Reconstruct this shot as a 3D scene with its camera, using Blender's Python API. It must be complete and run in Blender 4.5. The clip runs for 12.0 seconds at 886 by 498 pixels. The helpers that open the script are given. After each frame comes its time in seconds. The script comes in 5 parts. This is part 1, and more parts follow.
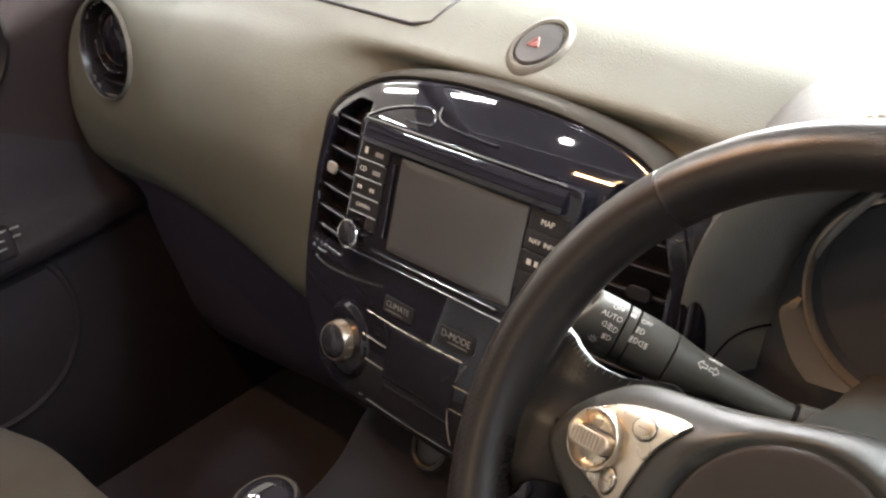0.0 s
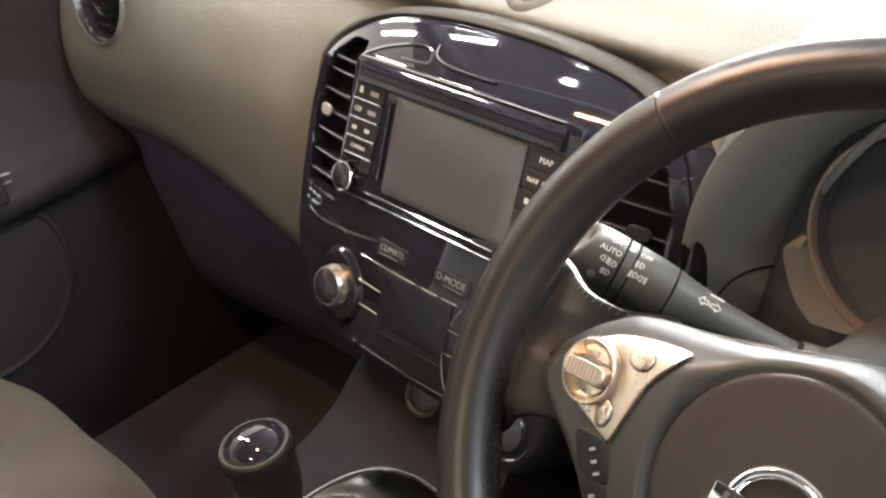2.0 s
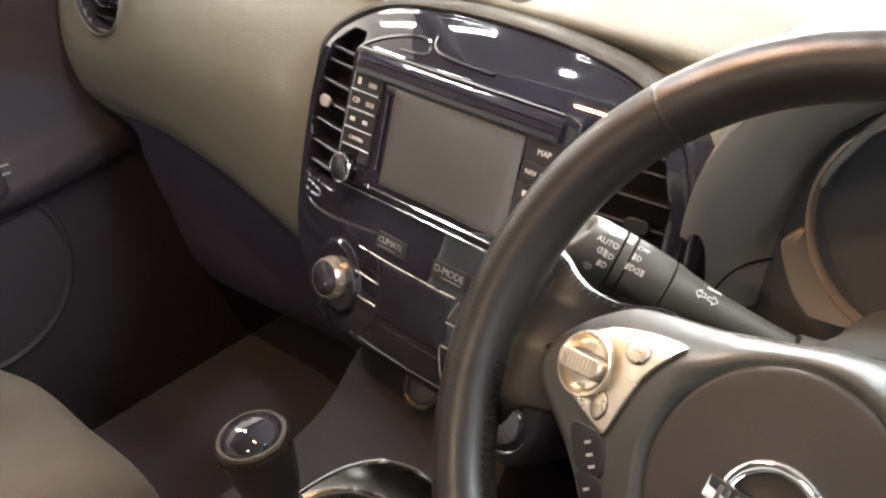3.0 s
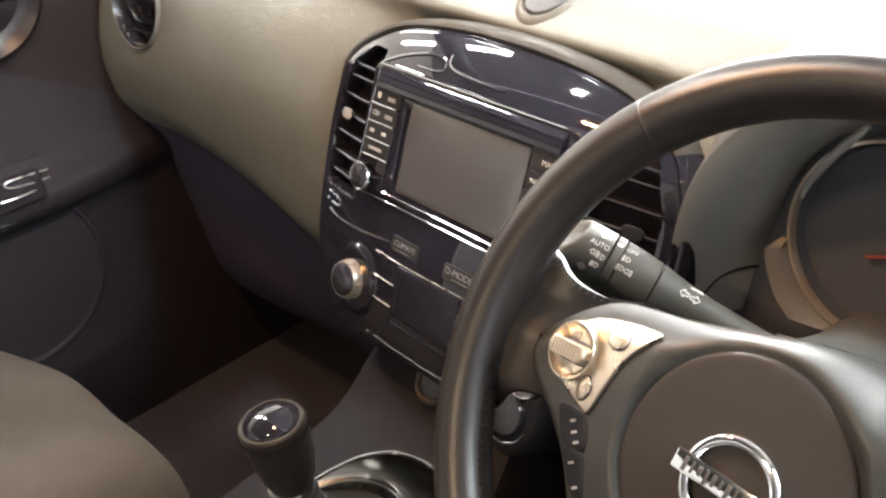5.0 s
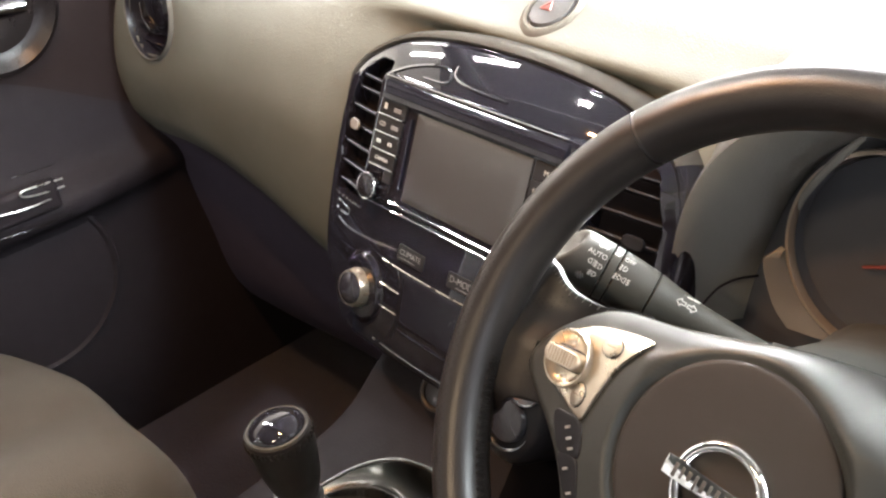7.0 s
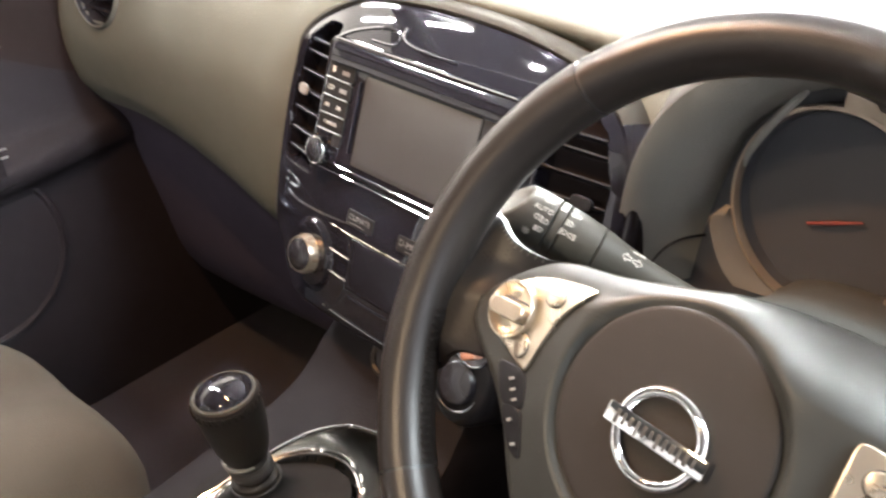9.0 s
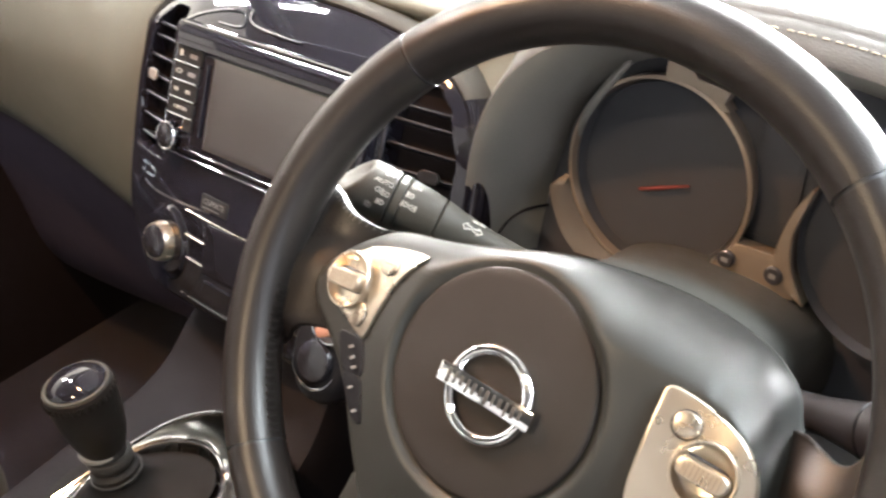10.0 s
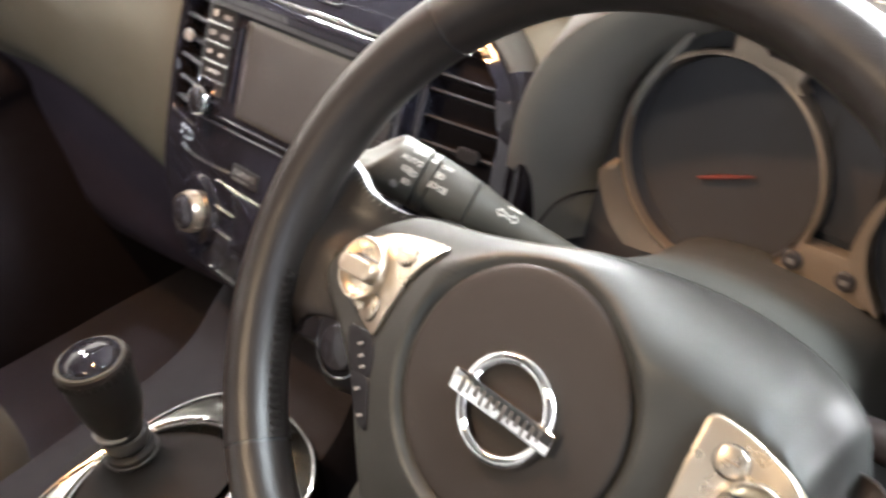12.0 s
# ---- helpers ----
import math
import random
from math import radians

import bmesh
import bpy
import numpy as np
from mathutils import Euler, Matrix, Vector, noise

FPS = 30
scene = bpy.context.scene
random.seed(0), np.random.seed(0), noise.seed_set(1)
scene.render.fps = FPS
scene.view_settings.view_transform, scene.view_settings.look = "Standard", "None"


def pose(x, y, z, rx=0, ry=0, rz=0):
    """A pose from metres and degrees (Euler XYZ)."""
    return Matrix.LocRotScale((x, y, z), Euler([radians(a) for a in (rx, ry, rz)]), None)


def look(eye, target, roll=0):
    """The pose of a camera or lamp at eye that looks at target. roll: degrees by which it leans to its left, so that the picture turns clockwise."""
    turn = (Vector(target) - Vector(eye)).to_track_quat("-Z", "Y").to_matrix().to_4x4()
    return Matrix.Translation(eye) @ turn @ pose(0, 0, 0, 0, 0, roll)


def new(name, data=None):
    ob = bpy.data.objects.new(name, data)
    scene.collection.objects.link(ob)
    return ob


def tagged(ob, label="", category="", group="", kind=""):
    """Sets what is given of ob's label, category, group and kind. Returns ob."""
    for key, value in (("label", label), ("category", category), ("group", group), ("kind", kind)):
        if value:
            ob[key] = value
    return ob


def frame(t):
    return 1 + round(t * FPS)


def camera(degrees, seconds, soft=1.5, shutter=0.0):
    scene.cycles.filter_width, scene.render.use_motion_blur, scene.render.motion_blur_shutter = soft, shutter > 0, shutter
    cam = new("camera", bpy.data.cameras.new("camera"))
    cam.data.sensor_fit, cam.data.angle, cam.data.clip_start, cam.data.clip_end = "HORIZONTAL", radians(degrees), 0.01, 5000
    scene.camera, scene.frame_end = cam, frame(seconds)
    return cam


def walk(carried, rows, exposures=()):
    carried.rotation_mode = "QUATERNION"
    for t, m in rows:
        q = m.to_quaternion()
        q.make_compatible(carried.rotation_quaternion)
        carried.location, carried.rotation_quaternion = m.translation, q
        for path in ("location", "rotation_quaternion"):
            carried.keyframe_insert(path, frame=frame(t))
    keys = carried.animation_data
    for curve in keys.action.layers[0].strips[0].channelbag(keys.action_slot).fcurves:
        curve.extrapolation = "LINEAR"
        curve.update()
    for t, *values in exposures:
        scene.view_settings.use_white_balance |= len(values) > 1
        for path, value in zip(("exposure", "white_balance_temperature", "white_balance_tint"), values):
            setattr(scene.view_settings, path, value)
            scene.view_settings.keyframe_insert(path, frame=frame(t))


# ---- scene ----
cam = camera(48.0, 12.0, soft=2.3, shutter=0.8)
PATH = [
    (0, (0.12, -0.255, 1.033), (-1.164, 0.869, -0.011), -6.7),
    (0.5, (0.121, -0.255, 1.033), (-1.16, 0.87, -0.011), -6.6),
    (1, (0.12, -0.255, 1.022), (-1.157, 0.865, -0.035), -6.6),
    (1.5, (0.118, -0.253, 1.014), (-1.15, 0.857, -0.063), -6.4),
    (2, (0.118, -0.251, 1.006), (-1.147, 0.844, -0.09), -6.4),
    (2.5, (0.117, -0.249, 1.005), (-1.147, 0.835, -0.104), -6.5),
    (3, (0.119, -0.248, 1.005), (-1.143, 0.837, -0.104), -6.4),
    (5, (0.162, -0.274, 1.023), (-1.144, 0.794, -0.051), -6.0),
    (5.5, (0.168, -0.277, 1.026), (-1.168, 0.773, -0.029), -5.9),
    (6, (0.171, -0.271, 1.028), (-1.165, 0.781, -0.024), -6.4),
    (6.5, (0.172, -0.273, 1.027), (-1.162, 0.778, -0.029), -6.6),
    (7, (0.175, -0.272, 1.027), (-1.16, 0.779, -0.028), -6.4),
    (9, (0.183, -0.27, 1.009), (-1.087, 0.827, -0.078), -5.2),
    (9.5, (0.202, -0.264, 1.006), (-0.967, 0.935, -0.086), -3.7),
    (10, (0.212, -0.261, 1.003), (-0.892, 0.979, -0.112), -3.3),
    (10.5, (0.214, -0.25, 0.999), (-0.843, 1.023, -0.125), -2.7),
    (11, (0.209, -0.247, 0.994), (-0.838, 1.018, -0.148), -2.5),
    (11.5, (0.204, -0.24, 0.99), (-0.857, 1.001, -0.165), -2.9),
    (12, (0.193, -0.211, 0.978), (-0.989, 0.916, -0.176), -3.6),
]
walk(cam, [(t, look(eye, target, roll)) for t, eye, target, roll in PATH],
     [(t, e, k, 12) for t, e, k in ((0.0, 3.27, 6350), (1.0, 3.48, 6350), (2.0, 3.95, 6350), (3.0, 4.10, 6400), (5.5, 4.08, 6350), (7.0, 4.06, 6350), (9.5, 4.44, 6300), (10.5, 4.26, 6250), (12.0, 4.36, 6200))])

# ---- light ----
world = bpy.data.worlds.new("hall")
world.use_nodes = True
world.node_tree.nodes["Background"].inputs[0].default_value = (0.91, 0.93, 1.0, 1)
world.node_tree.nodes["Background"].inputs[1].default_value = 0.36
scene.world = world


def area_lamp(name, eye, target, width, height, watts, colour):
    data = bpy.data.lights.new(name, "AREA")
    data.shape, data.size, data.size_y = "RECTANGLE", width, height
    data.energy, data.color = watts, colour
    ob = new(name, data)
    ob.matrix_world = look(eye, target)
    return ob


# unseen lamps added outside windscreen and driver window, then ceiling strips of the hall
area_lamp("outside_lamp", (0.28, 1.95, 1.40), (0.0, 0.30, 0.80), 1.3, 0.24, 12.5, (0.97, 1.0, 0.95)).data.spread = radians(66)
area_lamp("outside_lamp", (1.30, 0.45, 1.75), (0.0, 0.1, 0.7), 0.20, 1.2, 5.5, (0.90, 0.99, 1.0))
for x, y, length, width, watts in ((-2.14, 0.22, 0.60, 0.06, 3.0), (-3.45, 0.22, 0.90, 0.06, 9.0), (-1.14, -0.13, 0.09, 0.07, 1.0)):
    data = bpy.data.lights.new("ceiling_strip", "AREA")
    data.shape, data.size, data.size_y, data.energy, data.color = "RECTANGLE", length, width, watts, (1.0, 0.97, 0.92)
    new("ceiling_strip", data).location = (x, y, 2.5)
# lit map light in the roof above the gear lever
data = bpy.data.lights.new("map_light", "AREA")
data.shape, data.size, data.size_y, data.energy, data.color = "RECTANGLE", 0.13, 0.010, 0.40, (1.0, 0.50, 0.20)
new("map_light", data).location = (-0.43, -0.045, 1.268)


# unseen warm lamp added further back under the roof, for highlights on the grips
data = bpy.data.lights.new("added_warm_lamp", "AREA")
data.shape, data.size, data.size_y, data.energy, data.color = "RECTANGLE", 0.08, 0.06, 0.36, (1.0, 0.74, 0.46)
new("added_warm_lamp", data).location = (-0.10, -0.60, 1.268)


# ---- materials ----
def material(name, colour, rough=0.5, metal=0.0, coat=0.0, grain=0.0, grain_size=900.0, mottle=0.12, mottle_size=14.0,
             spec=0.5, sheen=0.0, rough_var=0.08):
    mat = bpy.data.materials.new(name)
    mat.use_nodes = True
    nt = mat.node_tree
    b = nt.nodes["Principled BSDF"]
    b.inputs["Roughness"].default_value = rough
    b.inputs["Metallic"].default_value = metal
    b.inputs["Coat Weight"].default_value = coat
    b.inputs["Coat Roughness"].default_value = 0.04
    b.inputs["Specular IOR Level"].default_value = spec
    b.inputs["Sheen Weight"].default_value = sheen
    co = nt.nodes.new("ShaderNodeTexCoord")
    n1 = nt.nodes.new("ShaderNodeTexNoise")
    n1.inputs["Scale"].default_value, n1.inputs["Detail"].default_value = mottle_size, 5
    nt.links.new(co.outputs["Object"], n1.inputs["Vector"])
    ramp = nt.nodes.new("ShaderNodeMapRange")
    ramp.inputs["To Min"].default_value, ramp.inputs["To Max"].default_value = 1 - mottle, 1 + mottle
    nt.links.new(n1.outputs["Fac"], ramp.inputs["Value"])
    mul = nt.nodes.new("ShaderNodeVectorMath")
    mul.operation = "SCALE"
    mul.inputs[0].default_value = colour
    nt.links.new(ramp.outputs["Result"], mul.inputs["Scale"])
    nt.links.new(mul.outputs["Vector"], b.inputs["Base Color"])
    n3 = nt.nodes.new("ShaderNodeTexNoise")
    n3.inputs["Scale"].default_value, n3.inputs["Detail"].default_value = 60, 4
    nt.links.new(co.outputs["Object"], n3.inputs["Vector"])
    r2 = nt.nodes.new("ShaderNodeMapRange")
    r2.inputs["To Min"].default_value, r2.inputs["To Max"].default_value = max(0.02, rough - rough_var), min(1, rough + rough_var)
    nt.links.new(n3.outputs["Fac"], r2.inputs["Value"])
    nt.links.new(r2.outputs["Result"], b.inputs["Roughness"])
    if grain:
        v = nt.nodes.new("ShaderNodeTexVoronoi")
        v.inputs["Scale"].default_value = grain_size
        nt.links.new(co.outputs["Object"], v.inputs["Vector"])
        bump = nt.nodes.new("ShaderNodeBump")
        bump.inputs["Strength"].default_value, bump.inputs["Distance"].default_value = grain, 0.0006
        nt.links.new(v.outputs["Distance"], bump.inputs["Height"])
        nt.links.new(bump.outputs["Normal"], b.inputs["Normal"])
    return mat


M_DASH = material("dash_plastic", (0.122, 0.127, 0.108), 0.50, spec=0.35, grain=0.25, grain_size=700, mottle=0.06)
M_SURROUND = material("surround_plastic", (0.046, 0.044, 0.039), 0.85, spec=0.06, grain=0.2, grain_size=800)
M_HOOD = material("hood_leather", (0.058, 0.056, 0.052), 0.5, spec=0.4, grain=0.25, grain_size=900)
# the purple lift of glare haze is put into this dark plastic's colour
M_LOWER = material("hazed_lower_plastic", (0.058, 0.050, 0.078), 0.75, spec=0.25, grain=0.25, grain_size=600)
M_FLANGE = material("flange_plastic", (0.0900, 0.0803, 0.0675), 0.55, spec=0.3)
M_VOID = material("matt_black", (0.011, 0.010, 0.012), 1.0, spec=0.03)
M_RING = material("vent_ring_plastic", (0.085, 0.081, 0.070), 0.7, spec=0.15, grain=0.2, grain_size=700)
M_COLUMN = material("column_plastic", (0.0468, 0.0454, 0.0398), 0.6, spec=0.3, grain=0.25, grain_size=700)
M_SLAT = material("slat_black", (0.008, 0.008, 0.010), 0.45, spec=0.2)
M_COWL = material("cowl_plastic", (0.195, 0.190, 0.172), 0.6, spec=0.3, grain=0.25, grain_size=700)
M_DARK = material("dark_plastic", (0.035, 0.033, 0.032), 0.45, grain=0.15)
M_BLACK = material("black_plastic", (0.028, 0.027, 0.030), 0.4)
M_GLOSS = material("piano_black", (0.009, 0.009, 0.013), 0.035, coat=0.0, rough_var=0.012, mottle=0.02)
M_VENT = material("vent_black", (0.014, 0.014, 0.018), 0.22)
M_LEATHER = material("black_leather", (0.0125, 0.0106, 0.0098), 0.35, spec=0.36, grain=0.14, grain_size=1100, mottle=0.06, mottle_size=6, rough_var=0.03)
M_SPOKE = material("spoke_leather", (0.0096, 0.0078, 0.0070), 0.38, spec=0.32, grain=0.14, grain_size=1100, mottle=0.15)
M_GRIP = material("grip_leather", (0.0120, 0.0100, 0.0092), 0.48, spec=0.35, grain=0.2, grain_size=900)
M_BOOT = material("boot_leather", (0.0065, 0.0056, 0.0054), 0.7, spec=0.18, mottle=0.2)
M_STITCH = material("stitch_thread", (0.085, 0.085, 0.078), 0.7)
M_HUB = material("hub_cover", (0.0189, 0.0201, 0.0184), 0.44, spec=0.38, grain=0.03, grain_size=600, mottle=0.05)
M_BAG = material("airbag_cover", (0.0172, 0.0144, 0.0127), 0.6, spec=0.25, grain=0.04, grain_size=600, mottle=0.05)
M_ALU = material("satin_aluminium", (0.49, 0.43, 0.345), 0.28, metal=0.92, rough_var=0.03, mottle=0.07)
M_CHROME = material("chrome", (0.82, 0.81, 0.79), 0.07, metal=1.0, rough_var=0.03, mottle=0.02)
M_TRIM = material("satin_trim", (0.88, 0.87, 0.84), 0.30, metal=1.0, mottle=0.02)
M_SMOKE = material("smoked_chrome", (0.30, 0.30, 0.31), 0.10, metal=1.0, rough_var=0.03, mottle=0.02)
M_PLATE = material("polished_dark_metal", (0.10, 0.098, 0.088), 0.20, metal=1.0, rough_var=0.03, mottle=0.03)
M_COPPER = material("bezel_champagne", (0.3360, 0.2716, 0.2108), 0.36, metal=0.7)
M_DISPLAY = material("display_glass", (0.010, 0.010, 0.014), 0.24, spec=0.18, mottle=0.03)
M_SCREEN = material("screen_glass", (0.040, 0.040, 0.040), 0.16, rough_var=0.02, mottle=0.03, spec=0.8)
M_BUTTON = material("button_plastic", (0.0132, 0.0132, 0.0144), 0.42, spec=0.2)
M_MARK = material("white_marking", (0.36, 0.36, 0.34), 0.5)
M_MARKDIM = material("grey_marking", (0.15, 0.15, 0.15), 0.5)
M_RED = material("red_marking", (0.19, 0.055, 0.045), 0.4)
M_STALK = material("stalk_plastic", (0.036, 0.036, 0.031), 0.58, spec=0.3, grain=0.1)
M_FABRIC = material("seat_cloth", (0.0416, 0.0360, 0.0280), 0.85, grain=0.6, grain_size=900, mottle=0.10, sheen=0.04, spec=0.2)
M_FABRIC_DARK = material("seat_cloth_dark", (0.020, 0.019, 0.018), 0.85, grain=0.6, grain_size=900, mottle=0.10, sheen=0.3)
M_CARPET = material("carpet", (0.028, 0.026, 0.036), 0.95, grain=0.8, grain_size=500)
M_DOOR = material("door_plastic", (0.0090, 0.0068, 0.0092), 0.75, spec=0.25, grain=0.25, grain_size=600)
M_TUNNEL = material("tunnel_plastic", (0.0088, 0.0078, 0.0098), 0.7, spec=0.15, grain=0.25, grain_size=600)
M_LINER = material("headliner", (0.045, 0.043, 0.042), 0.9, grain=0.4, grain_size=700)
M_THREAD = material("pale_thread", (0.50, 0.46, 0.36), 0.7)
M_THREAD_DARK = material("dark_thread", (0.020, 0.018, 0.016), 0.9, spec=0.1)
M_DIAL = material("dial_face", (0.048, 0.050, 0.056), 0.4, spec=0.25)
M_NEEDLE = material("needle_red", (0.15, 0.026, 0.020), 0.4)
M_TAB = material("grey_tab", (0.20, 0.195, 0.19), 0.4)
M_TAN = material("warm_lit_plastic", (0.36, 0.19, 0.14), 0.4)
M_HALL = material("hall_paint", (0.10, 0.095, 0.095), 0.8)
M_HALLWALL = material("hall_wall_paint", (0.45, 0.42, 0.37), 0.8)
M_HALLFLOOR = material("hall_floor", (0.30, 0.29, 0.28), 0.35)


def clear_glass(name):
    mat = bpy.data.materials.new(name)
    mat.use_nodes = True
    b = mat.node_tree.nodes["Principled BSDF"]
    b.inputs["Transmission Weight"].default_value = 1.0
    b.inputs["Roughness"].default_value = 0.0
    b.inputs["IOR"].default_value = 1.02
    return mat


M_GLASS = clear_glass("clear_glass")


# ---- mesh helpers ----
def link_mesh(name, bm, mat, parent=None, smooth=True, label=""):
    bmesh.ops.recalc_face_normals(bm, faces=bm.faces)
    me = bpy.data.meshes.new(name)
    bm.to_mesh(me)
    bm.free()
    me.materials.append(mat)
    if smooth:
        me.shade_smooth()
        me.set_sharp_from_angle(angle=radians(42))
    ob = new(name, me)
    if parent is not None:
        ob.parent = parent
    if label:
        ob["label"] = label
    return ob


def part(name, bm, mat, parent, label="", smooth=True):
    """One mesh, made in world places, under a thing or a part."""
    ob = link_mesh(name, bm, mat, parent, smooth, label)
    top, off = parent, Vector((0, 0, 0))
    while top is not None:
        off += top.location
        top = top.parent
    ob.data.transform(Matrix.Translation(-off))
    return ob


def thing(name, label, category, at=(0, 0, 0), group="", kind=""):
    ob = new(name)
    ob.empty_display_size = 0.02
    ob.location = at
    return tagged(ob, label, category, group, kind)


def frame_matrix(origin, degrees):
    """Local x to the right, y up along a plane that leans forward by degrees, z out of it to the driver."""
    s, c = math.sin(radians(degrees)), math.cos(radians(degrees))
    return Matrix(((1, 0, 0, origin[0]), (0, s, -c, origin[1]), (0, c, s, origin[2]), (0, 0, 0, 1)))


def spline(pts, n, closed=True):
    """Catmull-Rom through the points, n samples a span."""
    out, k = [], len(pts)
    spans = k if closed else k - 1
    P = [Vector(p) for p in pts]
    for i in range(spans):
        if closed:
            a, b, c, d = P[i - 1], P[i], P[(i + 1) % k], P[(i + 2) % k]
        else:
            a, b, c, d = P[max(i - 1, 0)], P[i], P[i + 1], P[min(i + 2, k - 1)]
        for j in range(n):
            t = j / n
            out.append(0.5 * ((2 * b) + (c - a) * t + (2 * a - 5 * b + 4 * c - d) * t * t + (3 * b - a - 3 * c + d) * t ** 3))
    if not closed:
        out.append(P[-1])
    return out


def loft(rings, closed_ring=True, cap_start=False, cap_end=False, bm=None):
    bm = bm or bmesh.new()
    vs = [[bm.verts.new(p) for p in r] for r in rings]
    n = len(rings[0])
    for a, b in zip(vs, vs[1:]):
        for j in range(n if closed_ring else n - 1):
            k = (j + 1) % n
            bm.faces.new((a[j], a[k], b[k], b[j]))
    if cap_start:
        bm.faces.new(vs[0][::-1])
    if cap_end:
        bm.faces.new(vs[-1])
    return bm


def tube(path, radius, sides=10, closed=False, bm=None, squash=1.0):
    """A round bar along a path; radius a number or one a point."""
    P = [Vector(p) for p in path]
    k = len(P)
    rings, up = [], None
    for i, p in enumerate(P):
        a = P[i - 1] if (i > 0 or closed) else p
        b = P[(i + 1) % k] if (i < k - 1 or closed) else p
        d = (b - a).normalized()
        if up is None:
            up = Vector((0, 0, 1)) if abs(d.z) < 0.9 else Vector((0, 1, 0))
        side = d.cross(up).normalized()
        up = side.cross(d).normalized()
        r = radius[i] if isinstance(radius, (list, tuple)) else radius
        rings.append([p + side * (r * math.cos(q)) + up * (r * squash * math.sin(q)) for q in (2 * math.pi * j / sides for j in range(sides))])
    if closed:
        rings.append(rings[0])
        bm = loft(rings, bm=bm)
        bmesh.ops.remove_doubles(bm, verts=bm.verts, dist=1e-6)
        return bm
    return loft(rings, cap_start=True, cap_end=True, bm=bm)


def lathe(profile, m, sides=40, bm=None, squash=1.0, caps=(True, True)):
    """Turned about the local z axis: profile of (radius, height)."""
    rings = []
    for r, h in profile:
        rings.append([m @ Vector((max(r, 1e-5) * math.cos(q), max(r, 1e-5) * squash * math.sin(q), h)) for q in (2 * math.pi * j / sides for j in range(sides))])
    return loft(rings, cap_start=caps[0], cap_end=caps[1], bm=bm)


def box(m, sx, sy, sz, bevel=0.0, bm=None, segments=2):
    b2 = bmesh.new()
    bmesh.ops.create_cube(b2, size=1.0, matrix=Matrix.Diagonal((sx, sy, sz, 1)))
    if bevel:
        bmesh.ops.bevel(b2, geom=b2.edges[:], offset=bevel, segments=segments, affect="EDGES", profile=0.6)
    bmesh.ops.transform(b2, matrix=m, verts=b2.verts)
    if bm is None:
        return b2
    tmp = bpy.data.meshes.new("tmp")
    b2.to_mesh(tmp)
    b2.free()
    bm.from_mesh(tmp)
    bpy.data.meshes.remove(tmp)
    return bm


def relief(outline, m, height, centre=None, rings=24, skirt=0.02, edge=0.003, back=True, taper=0.0):
    """A panel over a star-shaped outline in local x, y, with height(x, y) as its front, a rounded edge and a skirt to the back."""
    O = [Vector((p[0], p[1])) for p in outline]
    c = Vector(centre) if centre else sum(O, Vector((0, 0))) / len(O)
    loops = []
    for i in range(1, rings + 1):
        f = i / rings
        loops.append([(c + (o - c) * f) for o in O])
    data = [[m @ Vector((p.x, p.y, height(p.x, p.y))) for p in lp] for lp in loops]
    for k in range(1, 4):
        a = k / 3 * math.pi / 2
        data.append([m @ Vector((o.x + (o - c).normalized().x * edge * math.sin(a), o.y + (o - c).normalized().y * edge * math.sin(a),
                                 height(o.x, o.y) - edge * (1 - math.cos(a)))) for o in O])
    if skirt:
        data.append([m @ Vector((o.x + (o - c).normalized().x * (edge - taper), o.y + (o - c).normalized().y * (edge - taper), height(o.x, o.y) - edge - skirt)) for o in O])
    bm = loft(data, cap_end=bool(skirt and back))
    cv = bm.verts.new(m @ Vector((c.x, c.y, height(c.x, c.y))))
    bm.verts.ensure_lookup_table()
    n = len(O)
    for j in range(n):
        bm.faces.new((cv, bm.verts[j], bm.verts[(j + 1) % n]))
    return bm


def rounded(w, h, r, n=5, cx=0.0, cy=0.0):
    pts = []
    for sx, sy, a0 in ((1, 1, 0), (-1, 1, 90), (-1, -1, 180), (1, -1, 270)):
        for i in range(n + 1):
            a = radians(a0 + 90 * i / n)
            pts.append((cx + sx * (w / 2 - r) + r * math.cos(a), cy + sy * (h / 2 - r) + r * math.sin(a)))
    return pts


def lettering(name, body, m, size, mat, parent, label=""):
    cu = bpy.data.curves.new(name, "FONT")
    cu.body, cu.size, cu.align_x, cu.align_y, cu.extrude = body, size, "CENTER", "CENTER", 0.0002
    tmp = bpy.data.objects.new("tmp", cu)
    me = bpy.data.meshes.new_from_object(tmp)
    bpy.data.objects.remove(tmp)
    bpy.data.curves.remove(cu)
    me.name = name
    me.transform(m)
    me.materials.append(mat)
    ob = new(name, me)
    ob.parent = parent
    if label:
        ob["label"] = label
    return ob


def clamp01(v):
    return max(0.0, min(1.0, v))


def smooth01(a, b, v):
    t = clamp01((v - a) / (b - a))
    return t * t * (3 - 2 * t)


# ---- shell of the car ----
CX = -0.364   # middle of the car
LEFT, RIGHT = CX - 0.70, CX + 0.74


def slab(name, m, sx, sy, sz, mat, kind="structure", label="", category="", bevel=0.004):
    ob = link_mesh(name, box(m, sx, sy, sz, bevel), mat)
    return tagged(ob, label, category, "", kind)


